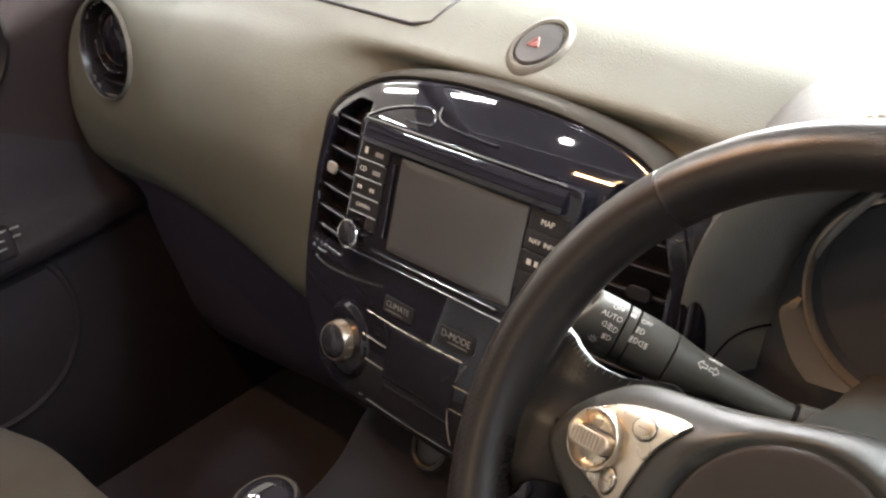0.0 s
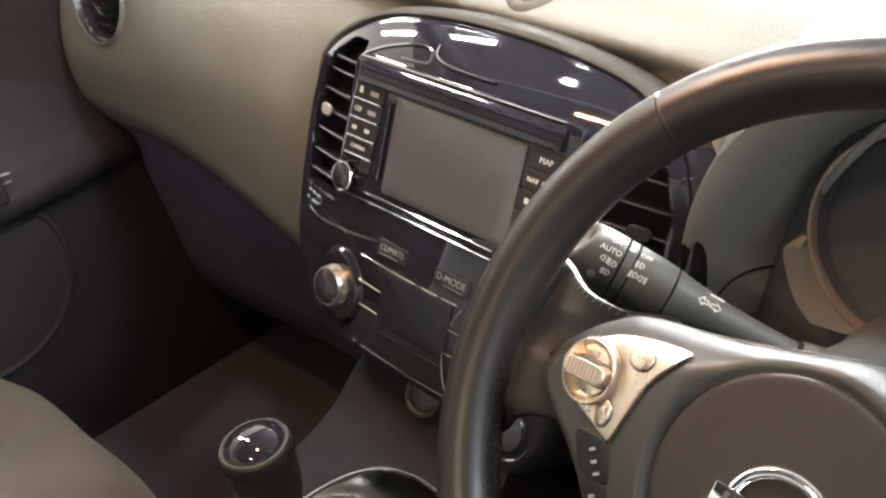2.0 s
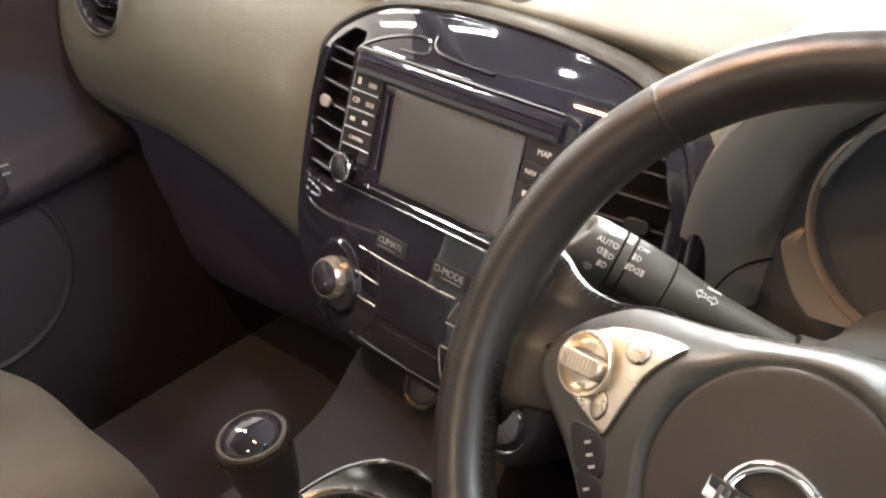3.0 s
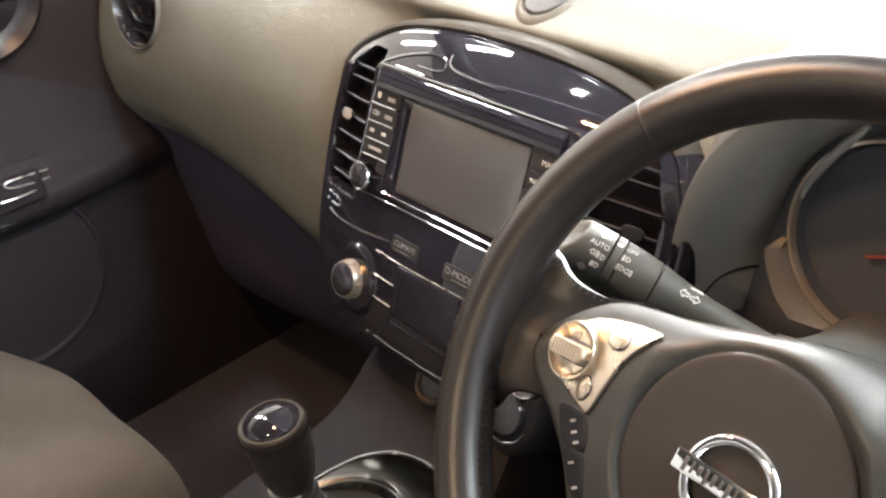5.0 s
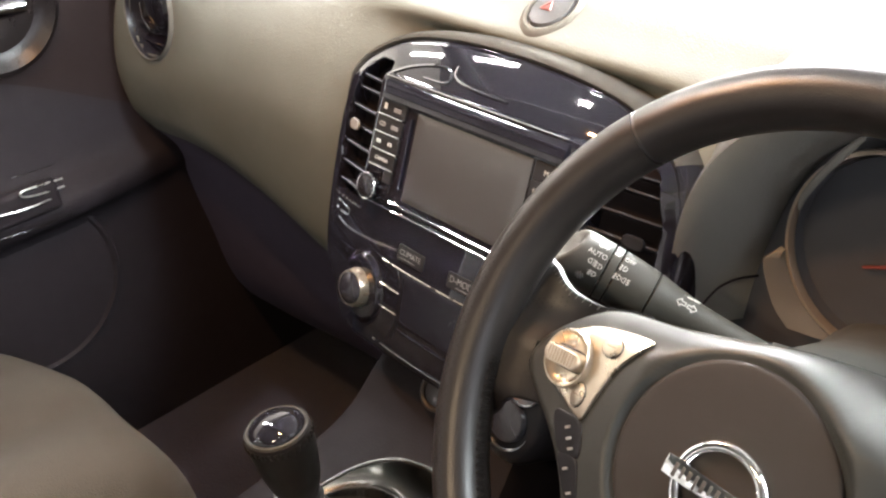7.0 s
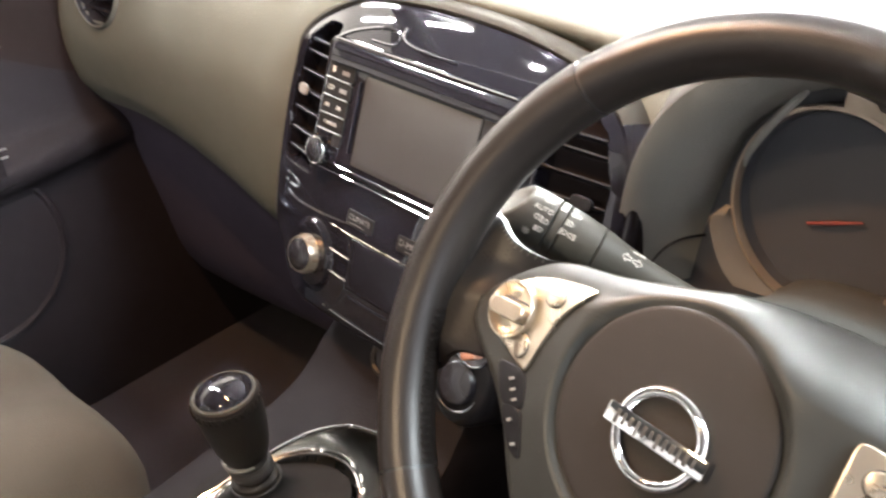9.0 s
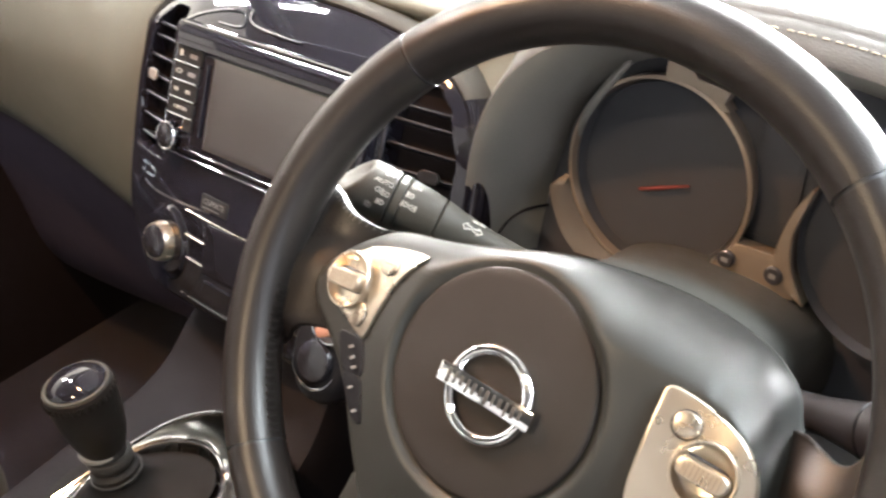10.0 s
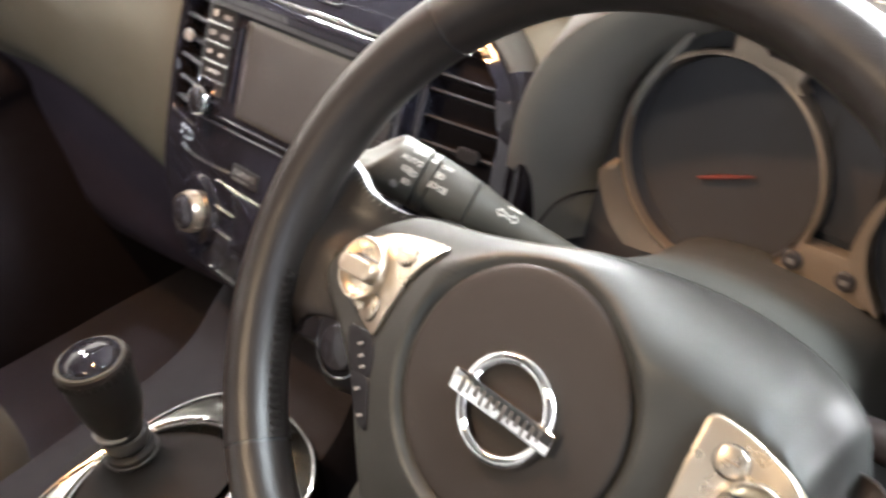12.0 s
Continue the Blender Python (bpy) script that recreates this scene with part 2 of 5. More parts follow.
slab("floor", pose(CX, -0.45, 0.03), 1.50, 2.9, 0.06, M_CARPET, label="dark carpeted car floor under the dashboard", category="floor")
slab("roof", pose(CX, -0.85, 1.30), 1.30, 1.75, 0.05, M_LINER, label="dark cloth headliner of the car roof", category="roof", bevel=0.02)
slab("wall_rear", pose(CX, -1.78, 0.43), 1.50, 0.06, 0.86, M_FABRIC_DARK, label="plain dark rear wall of the cabin", category="wall")
slab("wall_right", pose(RIGHT + 0.03, -0.43, 0.41), 0.06, 2.78, 0.78, M_DOOR, label="plain dark plastic lining of the driver side", category="wall")
slab("wall_left", pose(LEFT - 0.05, -0.40, 0.40), 0.05, 2.75, 0.78, M_DOOR, label="dark outer skin behind the passenger door trim", category="wall")
slab("wall_front", pose(CX, 0.93, 0.40), 1.62, 0.05, 0.78, M_LOWER, label="dark bulkhead behind the dashboard", category="wall")


def pillar(name, a, b, r, label):
    ob = link_mesh(name, tube([a, b], r, 12), M_LINER)
    return tagged(ob, label, "pillar", "", "structure")


for sx in (LEFT + 0.03, RIGHT - 0.02):
    pillar("pillar", (sx, 0.86, 0.80), (sx + (0.09 if sx < CX else -0.09), 0.02, 1.29), 0.045, "dark trimmed windscreen pillar of the car")
    pillar("pillar", (sx, -0.75, 0.80), (sx + (0.09 if sx < CX else -0.09), -0.80, 1.29), 0.06, "dark trimmed centre pillar of the car")
    pillar("pillar", (sx, -1.75, 0.80), (sx + (0.09 if sx < CX else -0.09), -1.70, 1.29), 0.08, "dark trimmed rear pillar of the car")

maplamp = thing("map_light", "small lit map light in the roof lining", "lamp", (-0.43, -0.045, 1.275))
part("housing", box(pose(-0.43, -0.045, 1.2735), 0.15, 0.060, 0.006, 0.002), M_LINER, maplamp, "dark plastic housing")

# housing made up for the added warm lamp
warmlamp = thing("added_warm_lamp", "small unseen warm lamp added under the roof lining", "lamp", (-0.10, -0.60, 1.275))
part("housing", box(pose(-0.10, -0.60, 1.2735), 0.15, 0.10, 0.006, 0.002), M_LINER, warmlamp, "dark plastic housing")

# windscreen
ws = bmesh.new()
quad = [(LEFT + 0.05, 0.90, 0.79), (RIGHT - 0.05, 0.90, 0.79), (RIGHT - 0.15, 0.02, 1.29), (LEFT + 0.15, 0.02, 1.29)]
fr = [Vector(q) for q in quad]
nrm = (fr[1] - fr[0]).cross(fr[3] - fr[0]).normalized() * 0.005
loft([[p for p in fr], [p + nrm for p in fr]], cap_start=True, cap_end=True, bm=ws)
windscreen = link_mesh("windscreen", ws, M_GLASS, smooth=False)
windscreen.visible_shadow = False
tagged(windscreen, "clear raked windscreen over the dashboard", "window", "", "structure")

# ---- hall round the car ----
slab("hall_floor", pose(0, 0, -0.32), 14, 14, 0.10, M_HALLFLOOR, label="pale grey hall floor under the car", category="floor")

slab("ceiling", pose(0, 0.5, 3.55), 13, 13, 0.10, M_HALL, label="dark painted hall ceiling over the car", category="ceiling")
# two walls out of view, added to shape the light in the cabin
slab("unseen_wall_rear", pose(0, -5, 1.6), 12, 0.1, 4.0, M_HALL, label="unseen dark wall added to hold back light from behind", category="wall")
slab("unseen_wall_left", pose(-4.5, 0, 1.6), 0.1, 12, 4.0, M_HALLWALL, label="unseen pale wall added on the left to shape the light", category="wall")
# glowing sheet added in front of the car, lights dash top and cabin
bd = bpy.data.materials.new("glowing_sheet")
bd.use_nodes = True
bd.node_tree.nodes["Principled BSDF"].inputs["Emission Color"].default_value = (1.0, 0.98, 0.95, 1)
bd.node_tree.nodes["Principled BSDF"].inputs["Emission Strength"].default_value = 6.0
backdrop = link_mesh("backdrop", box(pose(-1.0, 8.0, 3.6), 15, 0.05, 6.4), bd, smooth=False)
tagged(backdrop, "plain glowing sheet added beyond the windscreen as a light", "backdrop", "", "structure")

# ---- dashboard ----
FM = frame_matrix((0, 0.142, 0.583), 23)        # plane of the centre fascia
WM = frame_matrix((0.003, 0.0225, 0.702), 37)   # plane of the steering wheel


def fascia_w(x, v):
    d = x - CX
    w = -0.8 * d * d
    if v > 0.125:
        w -= 0.35 * (v - 0.125) + 4 * (v - 0.125) ** 2
    if v < -0.02:
        w -= 1.2 * (v + 0.02) ** 2
    return w


VM = frame_matrix((-0.921, 0.193, 0.682), 13) @ Matrix.Rotation(radians(2), 4, "Y") @ Matrix.Diagonal((0.93, 0.98, 1, 1))   # passenger end vent
dashboard = thing("dashboard", "grey-beige grained plastic dashboard under the windscreen", "dashboard", (CX, 0.5, 0.3))


def dash_profile(x):
    """Section of the dashboard at x: (y, z) from the windscreen down to the undercut."""
    k = math.exp(-((x - CX) / 0.20) ** 4)                 # behind the centre fascia
    d = smooth01(-0.19, -0.12, x)                         # driver side
    e = smooth01(-0.70, -1.05, x) if x < -0.70 else 0.0
    low = 0.052 * smooth01(-0.95, -0.56, x)
    top = [(0.90, 0.80), (0.60, 0.800), (0.42, 0.788), (0.33, 0.773), (0.285, 0.756), (0.262, 0.742)]
    pas = [(0.238, 0.725), (0.214, 0.695), (0.199, 0.655), (0.193, 0.610), (0.197, 0.565 - low), (0.204, 0.545 - 1.6 * low), (0.218, 0.522 - 1.7 * low), (0.240, 0.48 - 1.7 * low), (0.262, 0.36), (0.30, 0.21), (0.46, 0.05)]
    mid = [(0.275, 0.72), (0.27, 0.69), (0.26, 0.65), (0.25, 0.61), (0.24, 0.57), (0.235, 0.53), (0.235, 0.49), (0.25, 0.45), (0.28, 0.38), (0.32, 0.22), (0.50, 0.06)]
    drv = [(0.285, 0.736), (0.300, 0.715), (0.305, 0.68), (0.300, 0.63), (0.270, 0.585), (0.200, 0.550), (0.165, 0.50), (0.165, 0.43), (0.22, 0.37), (0.34, 0.25), (0.50, 0.06)]
    body = []
    for p, m, q in zip(pas, mid, drv):
        a = Vector(p).lerp(Vector(q), d)
        body.append(a.lerp(Vector(m), k * (1 - 0.65 * d)))
    out = [Vector(t) - Vector((0.02 * e, 0.03 * e)) * (1 if t[0] < 0.5 else 0) for t in top]
    return out + [b - Vector((0.015 * e, 0.02 * e)) for b in body]


def swell(p):
    """Draws the dash out to the rim of the end vent."""
    q = VM.inverted() @ p
    if abs(q.z) > 0.09:
        return p
    w = smooth01(0.118, 0.058, math.hypot(q.x, q.y))
    return VM @ Vector((q.x, q.y, q.z * (1 - w) - 0.0045 * w))


rows = []
steps = 150
for i in range(steps + 1):
    x = LEFT + 0.01 + (RIGHT - LEFT - 0.02) * i / steps
    sec = spline([(p.x, p.y, 0) for p in dash_profile(x)], 5, closed=False)
    rows.append([swell(Vector((x, p.x, p.y))) for p in sec])
cut = 5 * 12
cutx = next(i for i, r in enumerate(rows) if r[0].x > -0.30)
part("lower_panel", loft([r[cut:] for r in rows[:cutx + 1]], closed_ring=False), M_LOWER, dashboard, "dark lower dash panel with purple haze put into its colour")
cutd = 5 * 9
bm = loft([r[:cut + 1] for r in rows[:cutx + 1]], closed_ring=False)
loft([r[:cutd + 1] for r in rows[cutx:]], closed_ring=False, bm=bm)
bmesh.ops.remove_doubles(bm, verts=bm.verts, dist=1e-5)
into = VM.inverted()
hole = [f for f in bm.faces if (lambda q: math.hypot(q.x, q.y) < 0.053 and abs(q.z) < 0.07)(into @ f.calc_center_median())]
bmesh.ops.delete(bm, geom=hole, context="FACES")   # opening behind the end vent
part("upper_panel", bm, M_DASH, dashboard)
part("knee_panel", loft([r[cutd:] for r in rows[cutx:]], closed_ring=False), M_DARK, dashboard, "dark knee panel under the column")
# lid seam of the passenger airbag
seam = [(x, 0.2835 + 0.004 * math.sin(6 * x), 0.7572) for x in np.linspace(-1.02, -0.50, 24)] + [(-0.485, 0.291, 0.7590), (-0.478, 0.32, 0.771), (-0.478, 0.42, 0.7875)]
part("lid_seam", tube([swell(Vector(p)) for p in seam], 0.0016, 6), M_BLACK, dashboard, "dark seam of the airbag lid")

# ---- centre fascia ----
half = [(0.0, 0.178), (0.06, 0.176), (0.115, 0.168), (0.150, 0.153), (0.175, 0.132), (0.187, 0.098), (0.189, 0.058), (0.183, 0.0),
        (0.170, -0.042), (0.150, -0.060), (0.132, -0.086), (0.112, -0.096), (0.060, -0.094), (0.0, -0.092)]
outline_pts = [(CX + a, b, 0) for a, b in half] + [(CX - a, b, 0) for a, b in half[-2:0:-1]]
FASCIA = [(p.x, p.y) for p in spline(outline_pts, 26)]


def outline_reach(v):
    """Half width of the fascia at height v."""
    best = 0.0
    for (x0, v0), (x1, v1) in zip(half, half[1:]):
        if min(v0, v1) <= v <= max(v0, v1) and v0 != v1:
            best = max(best, x0 + (x1 - x0) * (v - v0) / (v1 - v0))
    return best


def vent_depth(x, v):
    d = abs(x - CX)
    inner = 0.1195 + 0.14 * max(0.0, v - 0.115)
    outer = outline_reach(v) - 0.009
    a = smooth01(inner, inner + 0.005, d) * smooth01(outer + 0.001, outer - 0.006, d)
    b = smooth01(0.0145, 0.0225, v) * smooth01(0.149, 0.142, v)
    return 0.024 * a * b


def knob_depth(x, v):
    r = math.hypot(abs(x - CX) - 0.094, v + 0.050)
    return -0.004 * smooth01(0.034, 0.028, r)


fascia = thing("centre_fascia", "glossy black centre fascia with vents, screen and climate controls", "fascia", (CX, 0.2, 0.5))
part("panel", relief(FASCIA, FM, lambda x, v: fascia_w(x, v) - vent_depth(x, v) - knob_depth(x, v), centre=(CX, 0.05), rings=120, skirt=0.05, edge=0.004), M_GLOSS, fascia)


def grow(o, c, d):
    k = (Vector(o) - Vector(c)).normalized()
    return (o[0] + k.x * d, o[1] + k.y * d)


rings = []
for d, w in ((0.002, -0.010), (0.003, -0.002), (0.0055, 0.0006), (0.0085, -0.0005), (0.0112, -0.005), (0.0132, -0.014), (0.0142, -0.055)):
    rings.append([FM @ Vector((*grow(o, (CX, 0.05), d * (max(0.28 + 0.72 * smooth01(0.095, 0.150, o[1]), smooth01(CX, CX + 0.1, o[0])))), fascia_w(*o) + w * (0.5 + 0.5 * smooth01(0.08, 0.15, o[1])) - 0.003 * smooth01(0.12, 0.06, o[1]))) for o in FASCIA])
i0 = next(i for i, o in enumerate(FASCIA) if o[0] > CX + 0.15 and o[1] < 0.140)
i1 = next(i for i, o in enumerate(FASCIA) if i > i0 and o[1] < -0.05)
part("surround", loft([r[i1:] + r[:i0 + 1] for r in rings], closed_ring=False), M_SURROUND, fascia, "matt dark grey surround")
part("side_cheek", loft([r[i0:i1 + 1] for r in rings], closed_ring=False), M_GLOSS, fascia)


def slat(parent, x0, x1, v, depth=-0.006):
    pts = []
    for x in np.linspace(x0, x1, 7):
        pts.append((x, fascia_w(x, v) + depth))
    rings = []
    for x, w in pts:
        rings.append([FM @ Vector((x, v + a, w + b)) for a, b in ((0.0016, 0.002), (0.0004, 0.0032), (-0.0012, 0.002), (-0.0055, -0.016), (-0.003, -0.017))])
    part("slat", loft(rings, cap_start=True, cap_end=True), M_SLAT, parent)


for side, tag in ((-1, "passenger"), (1, "driver")):
    vent = part("air_vent", tube([FM @ Vector((CX + side * 0.121, v, fascia_w(CX + 0.121, v) - 0.001)) for v in np.linspace(0.022, 0.138, 12)], 0.0018, 8), M_VENT, fascia, "black louvred air vent")
    for v in (0.128, 0.117, 0.099, 0.064, 0.045, 0.028):
        d0 = 0.1215 + 0.14 * max(0.0, v - 0.115)
        slat(vent, CX + side * d0, CX + side * (outline_reach(v) - 0.0105), v)
    slat(vent, CX + side * 0.1215, CX + side * (outline_reach(0.082) - 0.0105), 0.0815)
    # near-black sheet puts the shade of the vent's depth behind the slats
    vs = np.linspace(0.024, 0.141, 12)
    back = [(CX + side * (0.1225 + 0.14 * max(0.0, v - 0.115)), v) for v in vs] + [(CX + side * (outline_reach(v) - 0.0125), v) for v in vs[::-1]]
    part("vent_shade_sheet", relief(back, FM, lambda x, v: fascia_w(x, v) - 0.0185, rings=5, edge=0.0005, skirt=0.003), M_VOID, vent)
    cx = CX + side * 0.161
    part("slider_tab", relief(rounded(0.0155, 0.0085, 0.004, 4, cx, 0.083), FM, lambda x, v: fascia_w(x, v) + 0.001, skirt=0.0015, edge=0.0008, rings=4), M_TAB if side < 0 else M_SLAT, vent, "small oval slider tab")

# reflections on the brow above the screen, built as raised smoked chrome lines
part("brow_glint", tube(spline([FM @ Vector((x, v, fascia_w(x, v) + 0.0005)) for x, v in ((-0.486, 0.138), (-0.466, 0.148), (-0.438, 0.156), (-0.416, 0.158), (-0.408, 0.154), (-0.410, 0.147), (-0.437, 0.1455))], 5, closed=False), 0.0013, 8), M_SMOKE, fascia)
part("brow_glint", tube(spline([FM @ Vector((x, v, fascia_w(x, v) + 0.0005)) for x, v in ((-0.406, 0.162), (-0.403, 0.155), (-0.391, 0.151), (-0.362, 0.149), (-0.338, 0.1485))], 5, closed=False), 0.0013, 8), M_SMOKE, fascia)
part("trim_strip", tube([FM @ Vector((x, -0.0885, fascia_w(x, -0.0885) + 0.001)) for x in np.linspace(-0.42, -0.308, 12)], 0.0006, 8), M_CHROME, fascia, "thin bright trim strip")
part("trim_strip", tube([FM @ Vector((x, -0.0885, fascia_w(x, -0.0885) + 0.001)) for x in (-0.431, -0.427)], 0.0009, 8), M_CHROME, fascia)


# ---- navigation unit ----
nav = thing("navigation_unit", "black touch-screen navigation unit set in the fascia", "navigation unit", FM @ Vector((CX, 0.085, 0)))


def flat(x0, x1, v0, v1, w, r=0.002, edge=0.0012, skirt=0.004, bulge=0.0):
    cx, cv = (x0 + x1) / 2, (v0 + v1) / 2
    return relief(rounded(x1 - x0, v1 - v0, r, 4, cx, cv), FM,
                  lambda x, v: w + bulge * (1 - ((x - cx) / (x1 - x0) * 2) ** 2), rings=6, edge=edge, skirt=skirt)


part("body", flat(-0.4725, -0.2505, 0.034, 0.1395, 0.0005, 0.006, 0.003, 0.016), M_GLOSS, nav, "gloss black housing")
rings = []
for x in np.linspace(-0.4640, -0.2600, 14):
    rings.append([FM @ Vector((x, v, w)) for v, w in ((0.1212, 0.0), (0.1212, 0.0046), (0.1220, 0.0056), (0.1260, 0.0050), (0.1268, 0.0056), (0.1315, 0.0038), (0.1322, 0.0044), (0.1372, 0.0016), (0.1385, 0.0))])
part("top_bar", loft(rings, cap_start=True, cap_end=True), M_GLOSS, nav, "stepped gloss black bar above the screen")
part("screen", flat(-0.4195, -0.2895, 0.0435, 0.1185, 0.0018, 0.002, 0.0006, 0.003), M_SCREEN, nav, "dark grey switched-off screen")
for x0, x1, v in ((-0.468, -0.262, 0.1405), (-0.462, -0.290, 0.1200), (-0.437, -0.300, 0.0375), (-0.470, -0.262, 0.0310)):
    part("trim_strip", tube([FM @ Vector((x, v, max(0.001, 0.0)))for x in np.linspace(x0, x1, 10)], 0.0007, 8), M_CHROME if v != 0.1200 else M_GLOSS, nav)
part("trim_strip", tube([FM @ Vector((-0.4255, v, 0.002)) for v in np.linspace(0.052, 0.112, 6)], 0.0012, 8), M_GLOSS, nav)


part("edge_strip", tube([FM @ Vector((-0.4718 + 0.06 * (v - 0.06), v, 0.0012)) for v in np.linspace(0.056, 0.136, 10)], 0.0008, 8), M_SMOKE, nav)
for v in (0.1075, 0.0925, 0.0775, 0.0635):
    part("row_edge", tube([FM @ Vector((x, v, 0.0030)) for x in np.linspace(-0.468, -0.436, 5)], 0.0006, 6), M_CHROME, nav)


def nav_button(x0, x1, v0, v1, text="", size=0.0055):
    b = part("button", flat(x0, x1, v0, v1, 0.0024, 0.0012, 0.0007, 0.003), M_BUTTON, nav)
    cx, cv = (x0 + x1) / 2, (v0 + v1) / 2
    if text:
        t = lettering("lettering", text, FM @ Matrix.Translation((cx, cv, 0.0027)), size, M_MARK, b)
        t.data.transform(Matrix.Translation(-Vector(nav.location)))
    return b


def mark(parent, top, x0, x1, v0, v1, w, mat, m=FM):
    b = part("marking", box(m @ Matrix.Translation(((x0 + x1) / 2, (v0 + v1) / 2, w)), x1 - x0, v1 - v0, 0.0004), mat, parent, smooth=False)
    return b


nav_button(-0.4545, -0.4385, 0.1265, 0.1355)
b = nav_button(-0.4665, -0.4345, 0.1085, 0.1205)
mark(b, nav, -0.462, -0.4585, 0.1125, 0.1175, 0.0026, M_MARK)
mark(b, nav, -0.449, -0.440, 0.1125, 0.1160, 0.0026, M_MARKDIM)
b = nav_button(-0.4675, -0.4355, 0.0935, 0.1055)
t = lettering("lettering", "CD", FM @ Matrix.Translation((-0.4605, 0.0995, 0.0027)), 0.0055, M_MARK, b)
t.data.transform(Matrix.Translation(-Vector(nav.location)))
mark(b, nav, -0.449, -0.440, 0.0975, 0.1010, 0.0026, M_MARKDIM)
b = nav_button(-0.4685, -0.4365, 0.0785, 0.0905)
for x in (-0.463, -0.460, -0.448, -0.445):
    mark(b, nav, x - 0.0010, x + 0.0010, 0.0830, 0.0860, 0.0026, M_MARK)
nav_button(-0.4695, -0.4375, 0.0645, 0.0755, "CAMERA", 0.0043)
nav_button(-0.4475, -0.4375, 0.0525, 0.0615)
nav_button(-0.2855, -0.2545, 0.1045, 0.1185, "MAP", 0.0060)
nav_button(-0.2865, -0.2545, 0.0895, 0.1035, "NAV  INFO", 0.0050)
b = nav_button(-0.2875, -0.2545, 0.0745, 0.0885)
mark(b, nav, -0.281, -0.277, 0.0795, 0.0835, 0.0026, M_MARK)
mark(b, nav, -0.274, -0.271, 0.0795, 0.0835, 0.0026, M_MARK)
nav_button(-0.2885, -0.2545, 0.0595, 0.0735)
KM = FM @ Matrix.Translation((-0.4605, 0.0445, -0.004))
knob = part("volume_knob", lathe([(0.0118, 0.0), (0.0120, 0.009), (0.0112, 0.0125)], KM, 36), M_SMOKE, nav, "chrome-edged volume knob")
part("cap", lathe([(0.0108, 0.011), (0.0100, 0.0135), (0.006, 0.0148), (0.0, 0.0152)], KM, 36), M_VENT, knob, "black knob cap")

part("rim", tube([KM @ Vector((0.0113 * math.cos(a), 0.0113 * math.sin(a), 0.0122)) for a in np.linspace(0, 2 * math.pi, 40, endpoint=False)], 0.0008, 8, closed=True), M_CHROME, knob, "thin chrome rim")

# ---- climate panel ----
climate = thing("climate_panel", "glossy black climate panel with two rotary knobs", "climate panel", FM @ Vector((CX, -0.04, 0)))


def cflat(x0, x1, v0, v1, lift, r=0.002, edge=0.0008, skirt=0.004):
    cx, cv = (x0 + x1) / 2, (v0 + v1) / 2
    return relief(rounded(x1 - x0, v1 - v0, r, 4, cx, cv), FM, lambda x, v: fascia_w(x, v) + lift, rings=6, edge=edge, skirt=skirt)


for x0, x1, text in ((-0.4135, -0.3795, "CLIMATE"), (-0.3485, -0.3145, "D-MODE")):
    b = part("button", cflat(x0, x1, -0.0055, 0.0075, 0.0012), M_BUTTON, climate)
    cx = (x0 + x1) / 2
    t = lettering("lettering", text, FM @ Matrix.Translation((cx, 0.0022, fascia_w(cx, 0.002) + 0.0016)), 0.0078 if text[0] == "D" else 0.0068, M_MARKDIM, b)
    t.data.transform(Matrix.Translation(-Vector(climate.location)))
    mark(b, climate, cx - 0.013, cx + 0.013, -0.0034, -0.0028, fascia_w(cx, 0) + 0.0013, M_MARKDIM)
part("display", cflat(-0.402, -0.326, -0.060, -0.016, 0.0015), M_DISPLAY, climate, "dark climate display")
part("frame_strip", tube([FM @ Vector((x, -0.0135, fascia_w(x, -0.0135) + 0.0008)) for x in np.linspace(-0.434, -0.322, 12)], 0.0003, 8), M_ALU, climate)
part("frame_strip", tube([FM @ Vector((x, -0.0660, fascia_w(x, -0.066) + 0.0006)) for x in np.linspace(-0.398, -0.322, 10)], 0.0008, 8), M_GLOSS, climate)
for s in (-1, 1):
    arc = [FM @ Vector((CX + s * (0.094 - 0.058 * math.cos(a)), -0.048 + 0.058 * math.sin(a), fascia_w(CX + 0.04, -0.05) + 0.0008)) for a in np.linspace(-0.6, 0.6, 12)]
    part("frame_strip", tube(arc, 0.0005, 8), M_ALU if s > 0 else M_GLOSS, climate)
    for v in (-0.034, -0.0535):
        x0, x1 = sorted((CX + s * 0.066, CX + s * 0.038))
        part("button_edge", tube([FM @ Vector((x, v, fascia_w(x, v) + 0.0012)) for x in np.linspace(x0, x1, 6)], 0.0003, 8), M_ALU, climate)
    KM = FM @ Matrix.Translation((CX + s * 0.094, -0.0500, fascia_w(CX + 0.094, -0.05))) @ Matrix.Diagonal((0.79, 0.79, 0.79, 1))
    prof = [(0.0245, -0.002), (0.0245, 0.001), (0.0225, 0.0025), (0.0218, 0.0100), (0.0210, 0.0160), (0.0198, 0.0188), (0.0185, 0.0185)]
    knob = part("temperature_knob", lathe(prof, KM, 48), M_ALU, climate, "bright metal ringed rotary knob")
    part("cap", lathe([(0.0186, 0.0178), (0.0182, 0.0198), (0.0145, 0.0224), (0.008, 0.0240), (0.0, 0.0245)], KM, 40), M_VENT, knob, "black domed cap")
    for i in range(10):
        a = 2 * math.pi * i / 10
        part("grip_notch", box(KM @ Matrix.Rotation(a, 4, "Z") @ Matrix.Translation((0.0215, 0, 0.0115)) @ Matrix.Rotation(-0.12, 4, "Y"), 0.0020, 0.0042, 0.0070, 0.0009), M_COPPER, knob)

